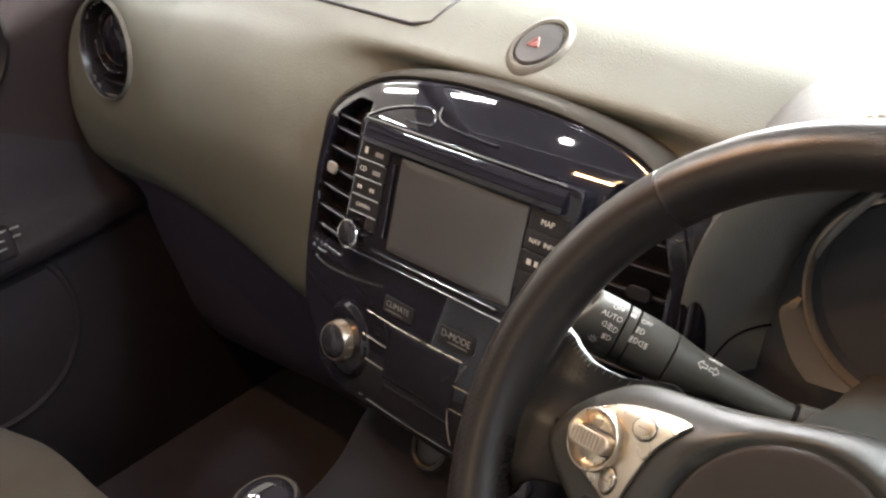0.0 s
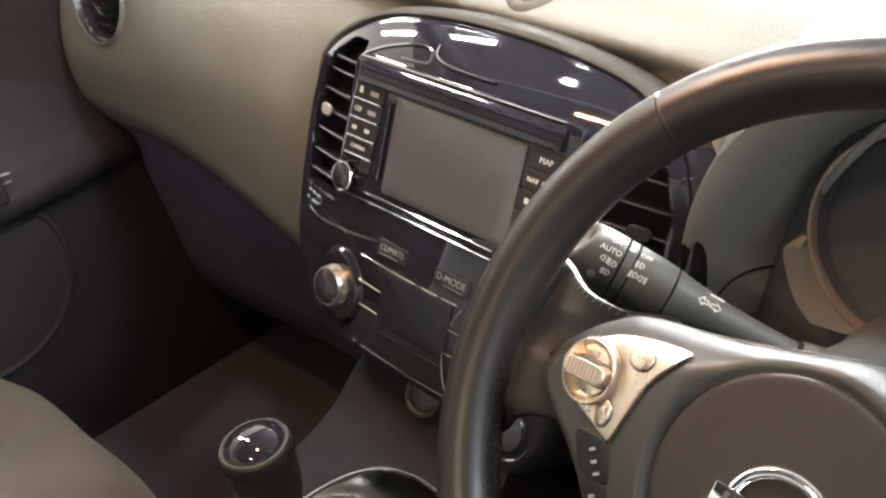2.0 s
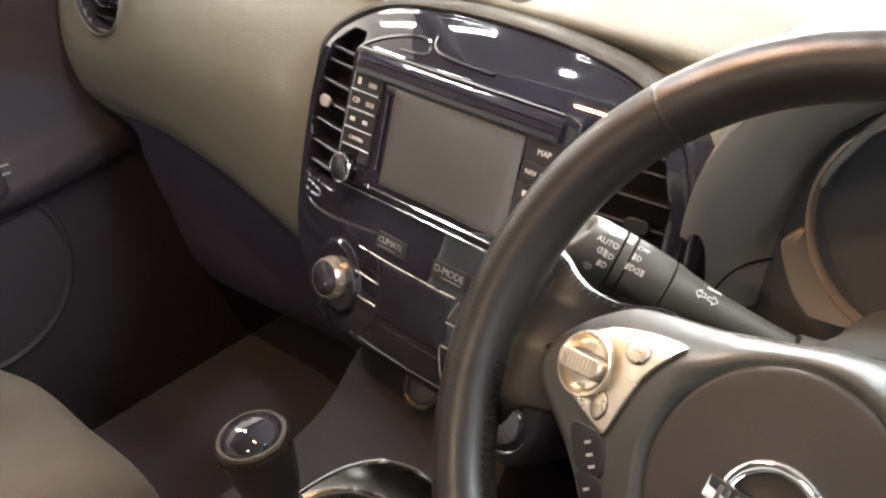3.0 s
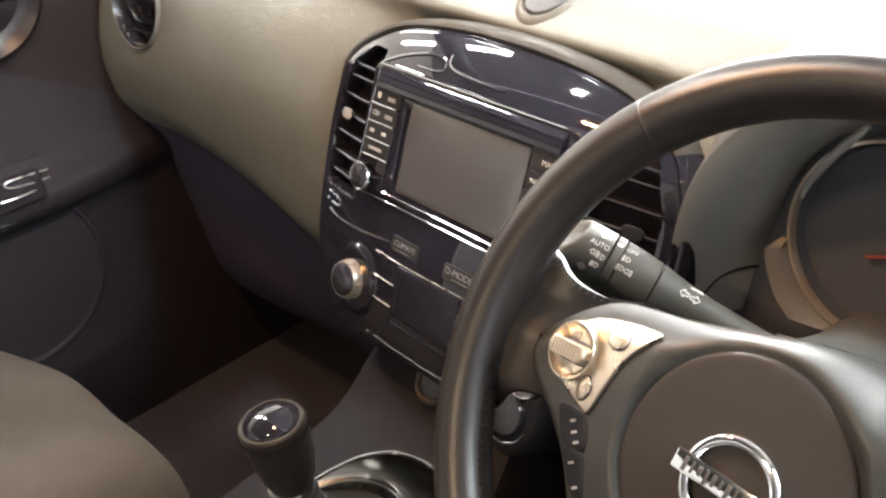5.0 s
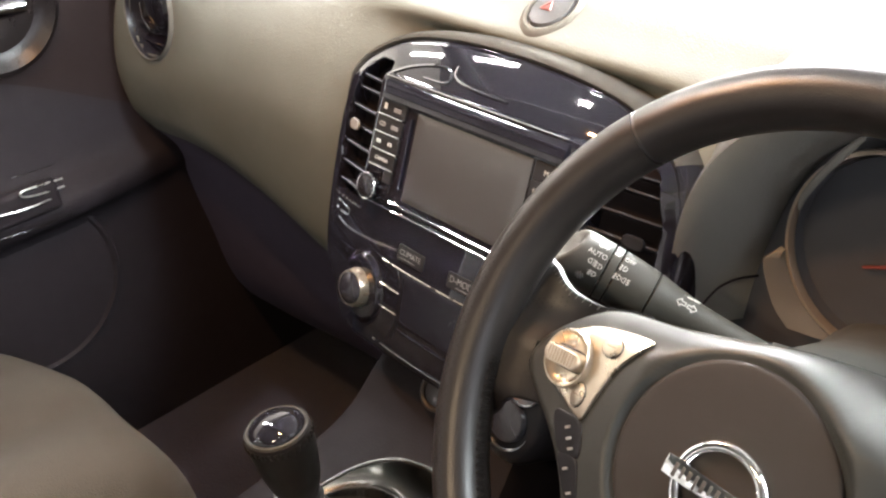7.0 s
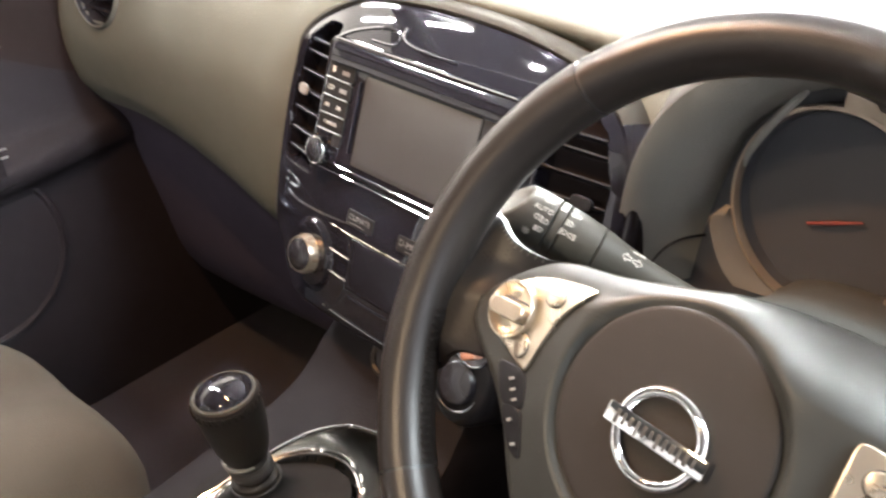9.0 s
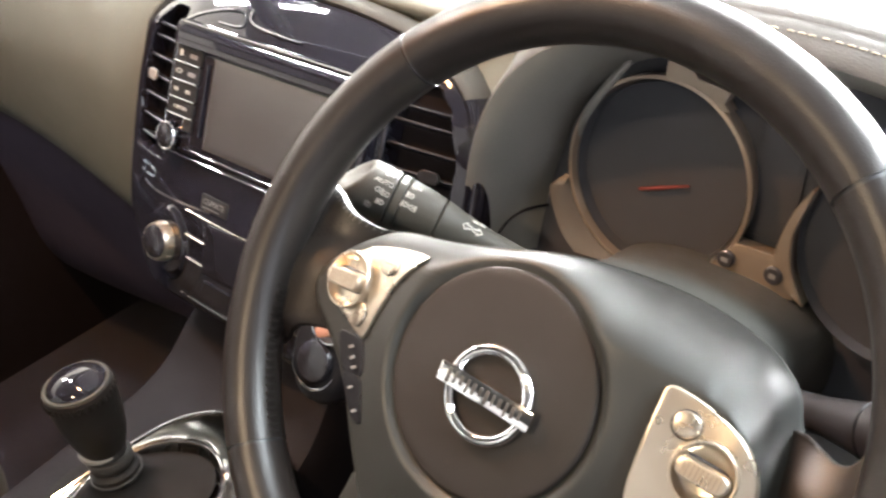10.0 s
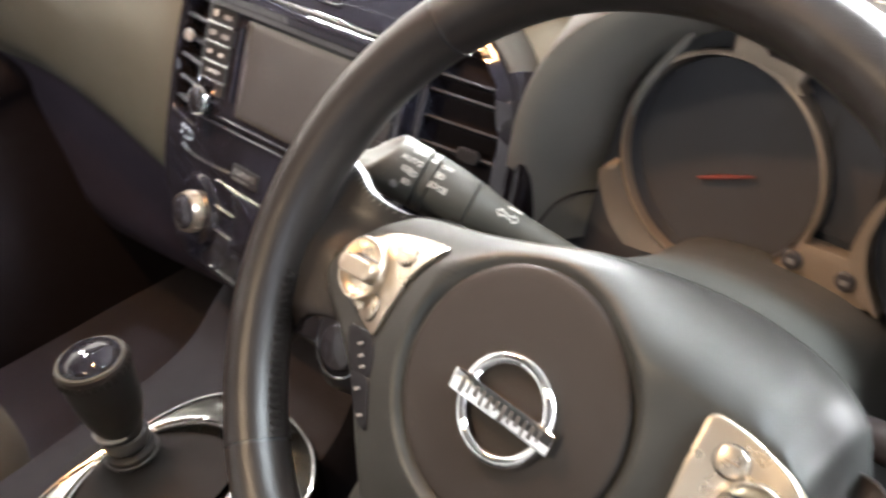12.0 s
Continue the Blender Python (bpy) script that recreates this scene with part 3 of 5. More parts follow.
# ---- hazard switch ----
HM = frame_matrix((-0.366, 0.2935, 0.7585), 66) @ Matrix.Diagonal((0.88, 0.88, 0.88, 1))
hazard = thing("hazard_switch", "round grey hazard switch with a red triangle on the dash top", "switch", HM.translation)
hz = [(0.0325, -0.006), (0.0315, -0.001), (0.0285, 0.0035), (0.0255, 0.0050), (0.0230, 0.0040), (0.0222, 0.0005), (0.0222, -0.004)]
part("bezel", lathe(hz, HM, 48, squash=1.18), M_RING, hazard, "raised oval bezel")
part("cap", lathe([(0.0215, -0.003), (0.0215, 0.003), (0.0200, 0.0052), (0.012, 0.0062), (0.0, 0.0065)], HM, 48, squash=1.18), M_DARK, hazard, "grey domed cap")
tri = [HM @ Vector((r * math.sin(a) - 0.002, r * math.cos(a) - 0.003, 0.0068)) for r, a in ((0.0068, 0), (0.0068, 2.094), (0.0068, 4.189))]
part("warning_triangle", tube([tri[0].lerp(tri[1], k / 6) for k in range(6)] + [tri[1].lerp(tri[2], k / 6) for k in range(6)] + [tri[2].lerp(tri[0], k / 6) for k in range(6)], 0.0009, 6, closed=True), M_RED, hazard, "red triangle outline")
tri = [HM @ Vector((r * math.sin(a) - 0.002, r * math.cos(a) - 0.003, 0.0068)) for r, a in ((0.0034, 0), (0.0034, 2.094), (0.0034, 4.189))]
bm = bmesh.new()
loft([[p - HM.to_3x3() @ Vector((0, 0, 0.0004)) for p in tri], tri], cap_start=True, cap_end=True, bm=bm)
part("warning_triangle", bm, M_RED, hazard)

# ---- passenger end vent ----
svent = thing("side_air_vent", "round glossy black air vent in a grey dash ring", "air vent", VM.translation)
part("ring", lathe([(0.0600, -0.030), (0.0596, -0.010), (0.0585, -0.002), (0.0568, 0.0006), (0.0552, -0.001), (0.054, -0.02)], VM, 56, caps=(False, False)), M_RING, svent, "grey-beige rounded ring")
part("cup", lathe([(0.0545, 0.0), (0.050, -0.020), (0.030, -0.030), (0.0, -0.034)], VM, 48, caps=(False, False)), M_VENT, svent)
part("eyeball", lathe([(0.036, -0.034), (0.035, -0.018), (0.028, -0.008), (0.015, -0.003), (0.0, -0.0015)], VM @ Matrix.Translation((0.008, 0.012, 0)), 40), M_GLOSS, svent, "glossy black swivelling nozzle")
for i in range(2):
    y = -0.036 + 0.018 * i
    hw = math.sqrt(0.050 ** 2 - y * y)
    part("vane", box(VM @ Matrix.Translation((0, y, -0.018)) @ Matrix.Rotation(0.5, 4, "X"), 2 * hw, 0.0018, 0.014, 0.0006), M_GLOSS, svent)
# glints inside the vent, added as thin smoked chrome arcs
for r, a0, a1 in ((0.037, 190, 330), (0.030, 20, 140)):
    part("glint_arc", tube([VM @ Vector((r * math.cos(radians(a)) + 0.008, r * math.sin(radians(a)) + 0.012, -0.006)) for a in np.linspace(a0, a1, 24)], 0.0009, 6), M_SMOKE, svent)

# ---- cluster cowl and instruments ----
KX = 0.026


def arch(a, H, y, p=2.2, n=48, base=0.595):
    pts = []
    for i in range(n + 1):
        t = math.pi * i / n
        c, s = math.cos(t), math.sin(t)
        pts.append(Vector((KX - a * math.copysign(abs(c) ** (2 / p), c), y, base + H * abs(s) ** (2 / p))))
    return pts


cowl = thing("cluster_cowl", "stitched grey cowl over the instrument dials", "cowl", (KX, 0.3, 0.6))
rings = [arch(0.152, 0.169, 0.272, 3.0), arch(0.156, 0.174, 0.245, 2.9), arch(0.170, 0.184, 0.225, 2.7), arch(0.190, 0.194, 0.209, 2.6), arch(0.199, 0.199, 0.2035, 2.6), arch(0.204, 0.2020, 0.2015, 2.6)]
part("inner_wall", loft(rings, closed_ring=False), M_COWL, cowl, "dark grey inner wall")
HOOD = ((0.204, 0.2020, 0.2015), (0.2045, 0.2045, 0.2025), (0.205, 0.2085, 0.2060), (0.2055, 0.2125, 0.2110), (0.2065, 0.2152, 0.2165), (0.2068, 0.2152, 0.2185), (0.2072, 0.2166, 0.2200), (0.208, 0.2178, 0.2260),
        (0.213, 0.2190, 0.236), (0.235, 0.2165, 0.272), (0.27, 0.208, 0.33), (0.30, 0.195, 0.42), (0.31, 0.18, 0.52))
part("hood", loft([arch(a, H, y, 2.6) for a, H, y in HOOD], closed_ring=False), M_HOOD, cowl, "dark grey leather-grained hood")


def stitch_row(y, a, H, lift):
    pts = arch(a, H, y, 2.6, n=400)
    bm = bmesh.new()
    run = 0.0
    for p0, p1 in zip(pts[110:330], pts[111:331]):
        run += (p1 - p0).length
        if run >= 0.0052:
            d = (p1 - p0).normalized()
            q = p1 + Vector((0, 0, lift))
            tube([q - d * 0.0019, q + Vector((0, 0, 0.0003)), q + d * 0.0017], 0.00045, 5, bm=bm)
            run = 0.0
    return bm


part("panel_joint", tube(spline([(-0.154, 0.205, 0.611), (-0.148, 0.2145, 0.6245), (-0.142, 0.2225, 0.6305), (-0.137, 0.2315, 0.6315), (-0.131, 0.2395, 0.6315)], 6, closed=False), 0.0008, 6), M_VOID, cowl, "dark joint line in the cowl")
part("stitching", stitch_row(0.2100, 0.2054, 0.2118, 0.0003), M_THREAD, cowl, "pale thread stitching")["kind"] = "stuff"
part("stitching", stitch_row(0.2250, 0.2079, 0.2177, 0.0003), M_THREAD, cowl, "pale thread stitching")["kind"] = "stuff"

cluster = thing("instrument_cluster", "twin round dials in champagne bezels, switched off", "instrument cluster", (KX, 0.25, 0.6))
BM = frame_matrix((0, 0.233, 0.687), 8)


def ring_bezel(cx, cv, rx, ry, prof, mat, parent, label="", span=(0, 360)):
    rings = []
    for dr, h in prof:
        rings.append([BM @ Vector((cx + (rx + dr) * math.cos(a), cv + (ry + dr) * math.sin(a), h)) for a in np.linspace(radians(span[0]), radians(span[1]), 80, endpoint=span[1] - span[0] < 360)])
    return part("dial_bezel", loft(rings, closed_ring=span[1] - span[0] >= 360), mat, parent, label)


for cx, rx, cv, ry in ((-0.0456, 0.0606, -0.0030, 0.0634), (0.1095, 0.0627, -0.006, 0.0670)):
    dial = ring_bezel(cx, cv, rx, ry, ((0.0012, -0.0145), (0.0034, -0.004), (0.0040, -0.001), (0.0032, 0.0010), (0.001, 0.0015), (0.0, -0.001), (-0.0015, -0.012)), M_COPPER, cluster, "champagne metal dial ring", (0, 360) if cx < 0 else (-60, 116))
    part("dial_tube", loft([[BM @ Vector((cx + (rx - d) * math.cos(a), cv + (ry - d) * math.sin(a), h)) for a in np.linspace(0, 2 * math.pi, 64, endpoint=False)] for d, h in ((0.0012, -0.003), (0.003, -0.011), (0.03, -0.012), (rx - 0.0001, -0.012))]), M_DIAL, dial, "dark dial face")
    part("needle", tube([BM @ Vector((cx + 0.0023 + s * math.cos(0.356), -0.0111 + s * math.sin(0.356), -0.0095)) for s in (-0.018, 0.0, 0.018)], [0.0010, 0.0014, 0.0007], 6), M_NEEDLE, dial, "dim red needle")
    for i in range(25):
        a = radians(225 - 270 * i / 24)
        r0, r1 = (0.050, 0.056) if i % 3 == 0 else (0.0525, 0.056)
        part("tick", box(BM @ Matrix.Translation((cx + (r0 + r1) / 2 * math.cos(a), (r0 + r1) / 2 * 1.06 * math.sin(a), -0.0117)) @ Matrix.Rotation(a, 4, "Z"), r1 - r0, 0.0008, 0.0004), M_DARK, dial)
# plate between the dials, with its horn beside the right one


def ribbon(left, right, top, depth):
    """A flat strip between two edges on the dials' plane."""
    A, B = spline([(*p, 0) for p in left], 6, closed=False), spline([(*p, 0) for p in right], 6, closed=False)
    rings = []
    for a, b in zip(A, B):
        q = (b - a).normalized() * 0.0006
        rings.append([BM @ Vector((p.x, p.y, h)) for p, h in ((a, top - depth), (a, top - 0.0006), (a + q, top), (b - q, top), (b, top - 0.0006), (b, top - depth))])
    return loft(rings, cap_start=True, cap_end=True)


arc = [(-0.0456 + 0.0640 * math.cos(a), -0.0030 + 0.0668 * math.sin(a)) for a in np.linspace(radians(-52), radians(-21), 7)]
plate = arc + [(0.0170, -0.0270), (0.0390, -0.0272), (0.0440, -0.0300), (0.0495, -0.0400), (0.0540, -0.0500), (0.0300, -0.0510), (0.0100, -0.0515)]
part("bridge_plate", relief(plate, BM, lambda x, v: 0.0012, centre=(0.0265, -0.040), rings=3, edge=0.001, skirt=0.01), M_COPPER, cluster, "champagne plate between the dials")
part("bridge_horn", ribbon([(0.0520, 0.0215), (0.0439, 0.0049), (0.0392, -0.0154), (0.0390, -0.0283), (0.0460, -0.0420), (0.0605, -0.0518)],
                           [(0.0535, 0.0205), (0.0473, -0.0047), (0.0470, -0.0150), (0.0487, -0.0260), (0.0524, -0.0361), (0.0612, -0.0514)], 0.0022, 0.010), M_COPPER, cluster, "curved champagne horn")
part("bridge_ledge", tube([BM @ Vector((x, -0.0268, 0.0005)) for x in np.linspace(0.0165, 0.0395, 6)], 0.0009, 8), M_COPPER, cluster)
part("centre_display", relief(rounded(0.030, 0.085, 0.004, 4, 0.0265, 0.020), BM, lambda x, v: -0.012, rings=3, edge=0.001, skirt=0.004), M_DIAL, cluster)
for x in (0.0101, 0.0408):
    KM = BM @ Matrix.Translation((x, -0.0378, 0.0012))
    rb = part("reset_button", lathe([(0.0058, 0.0), (0.0058, 0.002), (0.0048, 0.003), (0.0, 0.0032)], KM, 24), M_BLACK, cluster, "small round reset button")
    part("icon", box(KM @ Matrix.Translation((0, 0, 0.0034)), 0.0045, 0.003, 0.0004), M_MARKDIM, rb)
tabp = [(-0.0483, 0.0630), (-0.0477, 0.0735), (-0.0390, 0.0720), (-0.0301, 0.0700), (-0.0275, 0.0668), (-0.0170, 0.0655), (-0.0068, 0.0634), (-0.0095, 0.0565), (-0.0050, 0.0520), (-0.0100, 0.0520), (-0.0190, 0.0585), (-0.0330, 0.0625)]
part("bezel_tab", relief(tabp, BM, lambda x, v: 0.0012, rings=3, edge=0.0005, skirt=0.01), M_COPPER, cluster)
fl_out = spline([(-0.1095, -0.0190, 0.001), (-0.1135, -0.0240, 0.007), (-0.1160, -0.0290, 0.010), (-0.1116, -0.0424, 0.010), (-0.1029, -0.0581, 0.010), (-0.0920, -0.0690, 0.009)], 5, closed=False)
fl_in = []
for p in fl_out:
    k = max(0.0, 1 - ((p.y + 0.0028) / 0.0678) ** 2)
    fl_in.append(Vector((-0.0456 - 0.0640 * math.sqrt(k), p.y, 0.0005)))
rows = [fl_in, [a.lerp(b, 0.5) + Vector((0.002, 0, 0.001)) for a, b in zip(fl_in, fl_out)], fl_out, [p + Vector((-0.0012, 0, -0.0012)) for p in fl_out], [p + Vector((-0.002, 0, -0.012)) for p in fl_out]]
part("bezel_flange", loft([[BM @ p for p in r] for r in rows], closed_ring=False), M_FLANGE, cluster, "champagne flange beside the dial")
part("mask", relief([(p.x, p.y) for p in spline([(-0.150, -0.10, 0), (-0.150, 0.03, 0), (-0.115, 0.075, 0), (-0.03, 0.098, 0), (0.085, 0.098, 0), (0.165, 0.075, 0), (0.20, 0.03, 0), (0.20, -0.10, 0)], 5)], BM, lambda x, v: -0.0145, rings=3, edge=0.001, skirt=0.004), M_DIAL, cluster, "dark grey mask round the dials")
part("side_fin", tube(spline([(-0.062, 0.222, 0.763), (-0.067, 0.225, 0.758), (-0.081, 0.225, 0.739), (-0.096, 0.227, 0.714), (-0.102, 0.232, 0.699)], 5, closed=False), [0.0006 + 0.0022 * math.sin(math.pi * (i + 1) / 23) for i in range(21)], 8), M_COWL, cluster, "thin grey fin beside the dial")

# ---- steering column, stalks ----
column = thing("steering_column", "grey plastic steering column shroud behind the wheel", "steering column", (0.003, 0.14, 0.6))


def oval(c, hw, hh, p=2.6, n=32):
    out = []
    for j in range(n):
        a = 2 * math.pi * j / n
        out.append(Vector(c) + Vector((hw * math.copysign(abs(math.cos(a)) ** (2 / p), math.cos(a)), 0, hh * math.copysign(abs(math.sin(a)) ** (2 / p), math.sin(a)))))
    return out


part("shroud", loft([oval((0.003, 0.27, 0.580), 0.085, 0.050), oval((0.003, 0.20, 0.600), 0.075, 0.050), oval((0.003, 0.14, 0.632), 0.066, 0.050), oval((0.003, 0.085, 0.652), 0.060, 0.046), oval((0.003, 0.070, 0.656), 0.054, 0.041)], cap_start=True, cap_end=True), M_COLUMN, column)
part("shaft", lathe([(0.028, 0), (0.028, 0.06)], WM @ Matrix.Translation((0, 0, -0.075)), 24), M_BLACK, column)


def stalk(name, side, label):
    ob = thing(name, label, "stalk", (0.003 + side * 0.06, 0.15, 0.668))
    a, b = Vector((-0.0525, 0.1531, 0.6420)), Vector((-0.1957, 0.0916, 0.7107))
    d = (b - a).normalized()
    ax = d
    up = Vector((0, 0, 1))
    sd = ax.cross(up).normalized()
    up = sd.cross(ax).normalized()
    L = (b - a).length
    m = Matrix(((ax.x, sd.x, up.x, a.x), (ax.y, sd.y, up.y, a.y), (ax.z, sd.z, up.z, a.z), (0, 0, 0, 1)))
    # local: x along the stalk, -y ... to the driver, z up
    if side > 0:
        m = Matrix.Translation((0.006, 0.01, -0.028)) @ Matrix.Diagonal((-1, 1, 1, 1)) @ m

    def body(pts, nm, mat, parent, lab=""):
        rings = []
        for s, r in pts:
            slant = 0.0115 * smooth01(0.74, 0.81, s)      # the twist end is cut at a slant
            rings.append([m @ Vector((s * L + slant * (1 - math.sin(q)), r * 0.86 * math.cos(q), r * math.sin(q))) for q in (2 * math.pi * j / 28 for j in range(28))])
        return part(nm, loft(rings, cap_start=True, cap_end=True), mat, parent, lab)

    SK = M_STALK if side < 0 else M_BLACK
    body([(-0.32, 0.0086), (0.0, 0.0090), (0.20, 0.0094), (0.36, 0.0108), (0.48, 0.0138), (0.535, 0.0158), (0.538, 0.0150)], "arm", SK, ob)
    body([(0.542, 0.0150), (0.544, 0.0159), (0.62, 0.0174), (0.678, 0.0180), (0.681, 0.0172)], "fog_ring", SK, ob, "twist ring with markings")
    body([(0.685, 0.0172), (0.687, 0.0182), (0.715, 0.0184), (0.718, 0.0172)], "index_ring", SK, ob)
    body([(0.722, 0.0172), (0.724, 0.0185), (0.78, 0.0188), (0.812, 0.0187), (0.822, 0.0182), (0.828, 0.0168), (0.829, 0.0140), (0.8285, 0.0080)], "light_switch", SK, ob, "twist end with light symbols")
    if side < 0:
        body([(0.100, 0.0100), (0.104, 0.0112), (0.0, 0.0150), (-0.15, 0.0200), (-0.35, 0.0230)], "root_boss", M_COLUMN, ob, "grey boss at the stalk's root")
    body([(0.104, 0.0100), (0.118, 0.0100)], "root_gap", M_VOID, ob)
    return ob, m, L


ind, SM, SL = stalk("indicator_stalk", -1, "dark grey indicator and light stalk with white markings")
stalk("wiper_stalk", 1, "dark grey wiper stalk half hidden behind the wheel")


def stalk_frame(s, ang, r):
    """Tangent frame on the stalk, facing out at ang degrees above the driver's side; text reads from tip to root."""
    q = radians(ang + 9)
    s -= 0.012
    axx = -(SM.to_3x3() @ Vector((1, 0, 0))).normalized()
    nn = (SM.to_3x3() @ Vector((0, STALK_SIDE * math.cos(q), math.sin(q)))).normalized()
    yy = nn.cross(axx).normalized()
    p = SM @ Vector((s * SL, STALK_SIDE * r * 0.86 * math.cos(q), r * math.sin(q)))
    return Matrix(((axx.x, yy.x, nn.x, p.x), (axx.y, yy.y, nn.y, p.y), (axx.z, yy.z, nn.z, p.z), (0, 0, 0, 1)))


STALK_SIDE = 1 if (SM.to_3x3() @ Vector((0, 1, 0))).y < 0 else -1


def stalk_text(text, s, ang, r, size):
    lettering("lettering", text, stalk_frame(s, ang, r + 0.0003), size, M_MARK, ind).data.transform(Matrix.Translation(-Vector(ind.location)))


def stalk_bar(s, ang, r, w, h):
    part("marking", box(stalk_frame(s, ang, r), w, h, 0.0006), M_MARK, ind)


stalk_text("OFF", 0.769, 67, 0.0187, 0.0038)
stalk_text("AUTO", 0.777, 47, 0.0187, 0.0044)
stalk_text("OFF", 0.668, 68, 0.0178, 0.0038)
stalk_bar(0.717, 68, 0.0183, 0.0034, 0.0016)


def stalk_line(s, ang, r, pts, closed=False):
    f = stalk_frame(s, ang, r + 0.0001)
    return tube([f @ Vector((x, y, 0)) for x, y in pts], 0.00028, 5, closed=closed)


def lamp_symbol(s, ang, r, face=1, rays=3, slant=0.0, wave=False):
    """Half-round lamp outline with its rays."""
    arc = [(0.0004 * face, -0.0015), (0.0004 * face, 0.0015)] + [(face * (0.0004 + 0.0021 * math.cos(q)), 0.0015 * math.sin(q)) for q in np.linspace(1.3, -1.3, 7)]
    part("symbol", stalk_line(s, ang, r, arc, True), M_MARK, ind)
    for k in range(rays):
        y = 0.0013 - 0.0026 * k / (rays - 1)
        part("symbol_ray", stalk_line(s, ang, r, [(-0.0004 * face, y), (-0.0024 * face, y - slant)]), M_MARK, ind)
    if wave:
        part("symbol_ray", stalk_line(s, ang, r, [(-0.0015 * face, 0.0018), (-0.0012 * face, 0.0006), (-0.0017 * face, -0.0006), (-0.0014 * face, -0.0020)]), M_MARK, ind)


lamp_symbol(0.781, 29, 0.0187, -1, 3)
lamp_symbol(0.757, 27, 0.0187, 1, 3)
lamp_symbol(0.765, 9, 0.0187, 1, 4, 0.0003)
lamp_symbol(0.678, 47.5, 0.0178, 1, 3, 0.0, True)
lamp_symbol(0.684, 26.5, 0.0179, 1, 3, 0.0006, True)
lamp_symbol(0.650, 26, 0.0177, -1, 3, 0.0, True)
part("symbol", stalk_line(0.800, -6, 0.0187, [(0.0011 * math.cos(q), 0.0011 * math.sin(q)) for q in np.linspace(0, 2 * math.pi, 12, endpoint=False)], True), M_MARKDIM, ind)
for k in range(8):
    q = k * math.pi / 4
    part("symbol_ray", stalk_line(0.800, -6, 0.0187, [(0.0017 * math.cos(q), 0.0017 * math.sin(q)), (0.0026 * math.cos(q), 0.0026 * math.sin(q))]), M_MARKDIM, ind)
for s, flip in ((0.450, 1), (0.412, -1)):
    f = stalk_frame(s, 50, 0.0129 if s > 0.43 else 0.0121) @ Matrix.Diagonal((-flip, 1, 1, 1))
    pts = [(0.0032, 0), (0.0003, 0.0025), (0.0003, 0.0010), (-0.0025, 0.0010), (-0.0025, -0.0010), (0.0003, -0.0010), (0.0003, -0.0025)]
    P = [f @ Vector((x, y, 0)) for x, y in pts]
    Q = []
    for a, b in zip(P, P[1:] + P[:1]):
        Q += [a, a.lerp(b, 0.5)]
    part("arrow", tube(Q, 0.0004, 5, closed=True), M_MARK, ind)
for s, w in ((0.462, 0.0009), (0.452, 0.0009), (0.430, 0.0036), (0.405, 0.0040)):
    stalk_bar(s, 81, 0.0124, w, 0.0016)

# ---- steering wheel ----
wheel = thing("steering_wheel", "three-spoke black leather steering wheel with silver switch pads", "steering wheel", WM.translation)
RIM, RT = 0.1668, 0.0152


def rim_piece(a0, a1, n, rt=RT, squash=1.12):
    rings = []
    for a in np.linspace(radians(a0), radians(a1), n):
        d = Vector((math.sin(a), math.cos(a), 0))
        rings.append([WM @ (d * (RIM + rt * math.cos(q)) + Vector((0, 0, rt * squash * math.sin(q)))) for q in (2 * math.pi * j / 20 for j in range(20))])
    return loft(rings, cap_start=True, cap_end=True)


SEAM = 43.7
for a0, a1 in ((-SEAM + 0.35, SEAM - 0.35), (SEAM + 0.35, 128), (128.6, 231.4), (232, 360 - SEAM - 0.35)):
    part("rim_section", rim_piece(a0, a1, 60), M_LEATHER, wheel)
for a in (-SEAM, SEAM, 128.3, 231.7):
    part("rim_seam", rim_piece(a - 0.5, a + 0.5, 4, RT - 0.0012), M_BLACK, wheel)
# laced stitching on the inside of the grips
for a0, a1 in ((98, 127), (233, 262)):
    bm = bmesh.new()
    a = a0
    while a < a1:
        for q0, q1 in ((2.85, 3.25), (3.25, 2.85)):
            pts = []
            for f, q in ((0, q0), (0.5, (q0 + q1) / 2), (1, q1)):
                ar = radians(a + 0.55 * f)
                d = Vector((math.sin(ar), math.cos(ar), 0))
                pts.append(WM @ (d * (RIM + (RT + 0.0004) * math.cos(q)) + Vector((0, 0, (RT + 0.0004) * 1.12 * math.sin(q)))))
            tube(pts, 0.0006, 5, bm=bm)
            a += 0.80
    part("lacing", bm, M_SPOKE, wheel, "dark laced stitching")["kind"] = "stuff"


BAGC = (-0.0038, -0.0128)


def hub_top_u(x):
    """Upper edge of the hub cover at x."""
    for (x0, u0), (x1, u1) in zip(HUB_EDGE, HUB_EDGE[1:]):
        if x0 <= x <= x1:
            return u0 + (u1 - u0) * (x - x0) / (x1 - x0)
    return 0.02


hub_top = [(-0.1345, 0.001), (-0.1300, 0.0105), (-0.1165, 0.0230), (-0.0980, 0.0330), (-0.060, 0.0390), (-0.030, 0.0455), (0.0, 0.0535), (0.030, 0.0570), (0.060, 0.0560), (0.088, 0.0500), (0.102, 0.0430), (0.1115, 0.0345), (0.1165, 0.0240)]

HUB_EDGE = hub_top + [(0.1222, 0.0125), (0.1285, -0.004), (0.1308, -0.030), (0.1320, -0.200)]


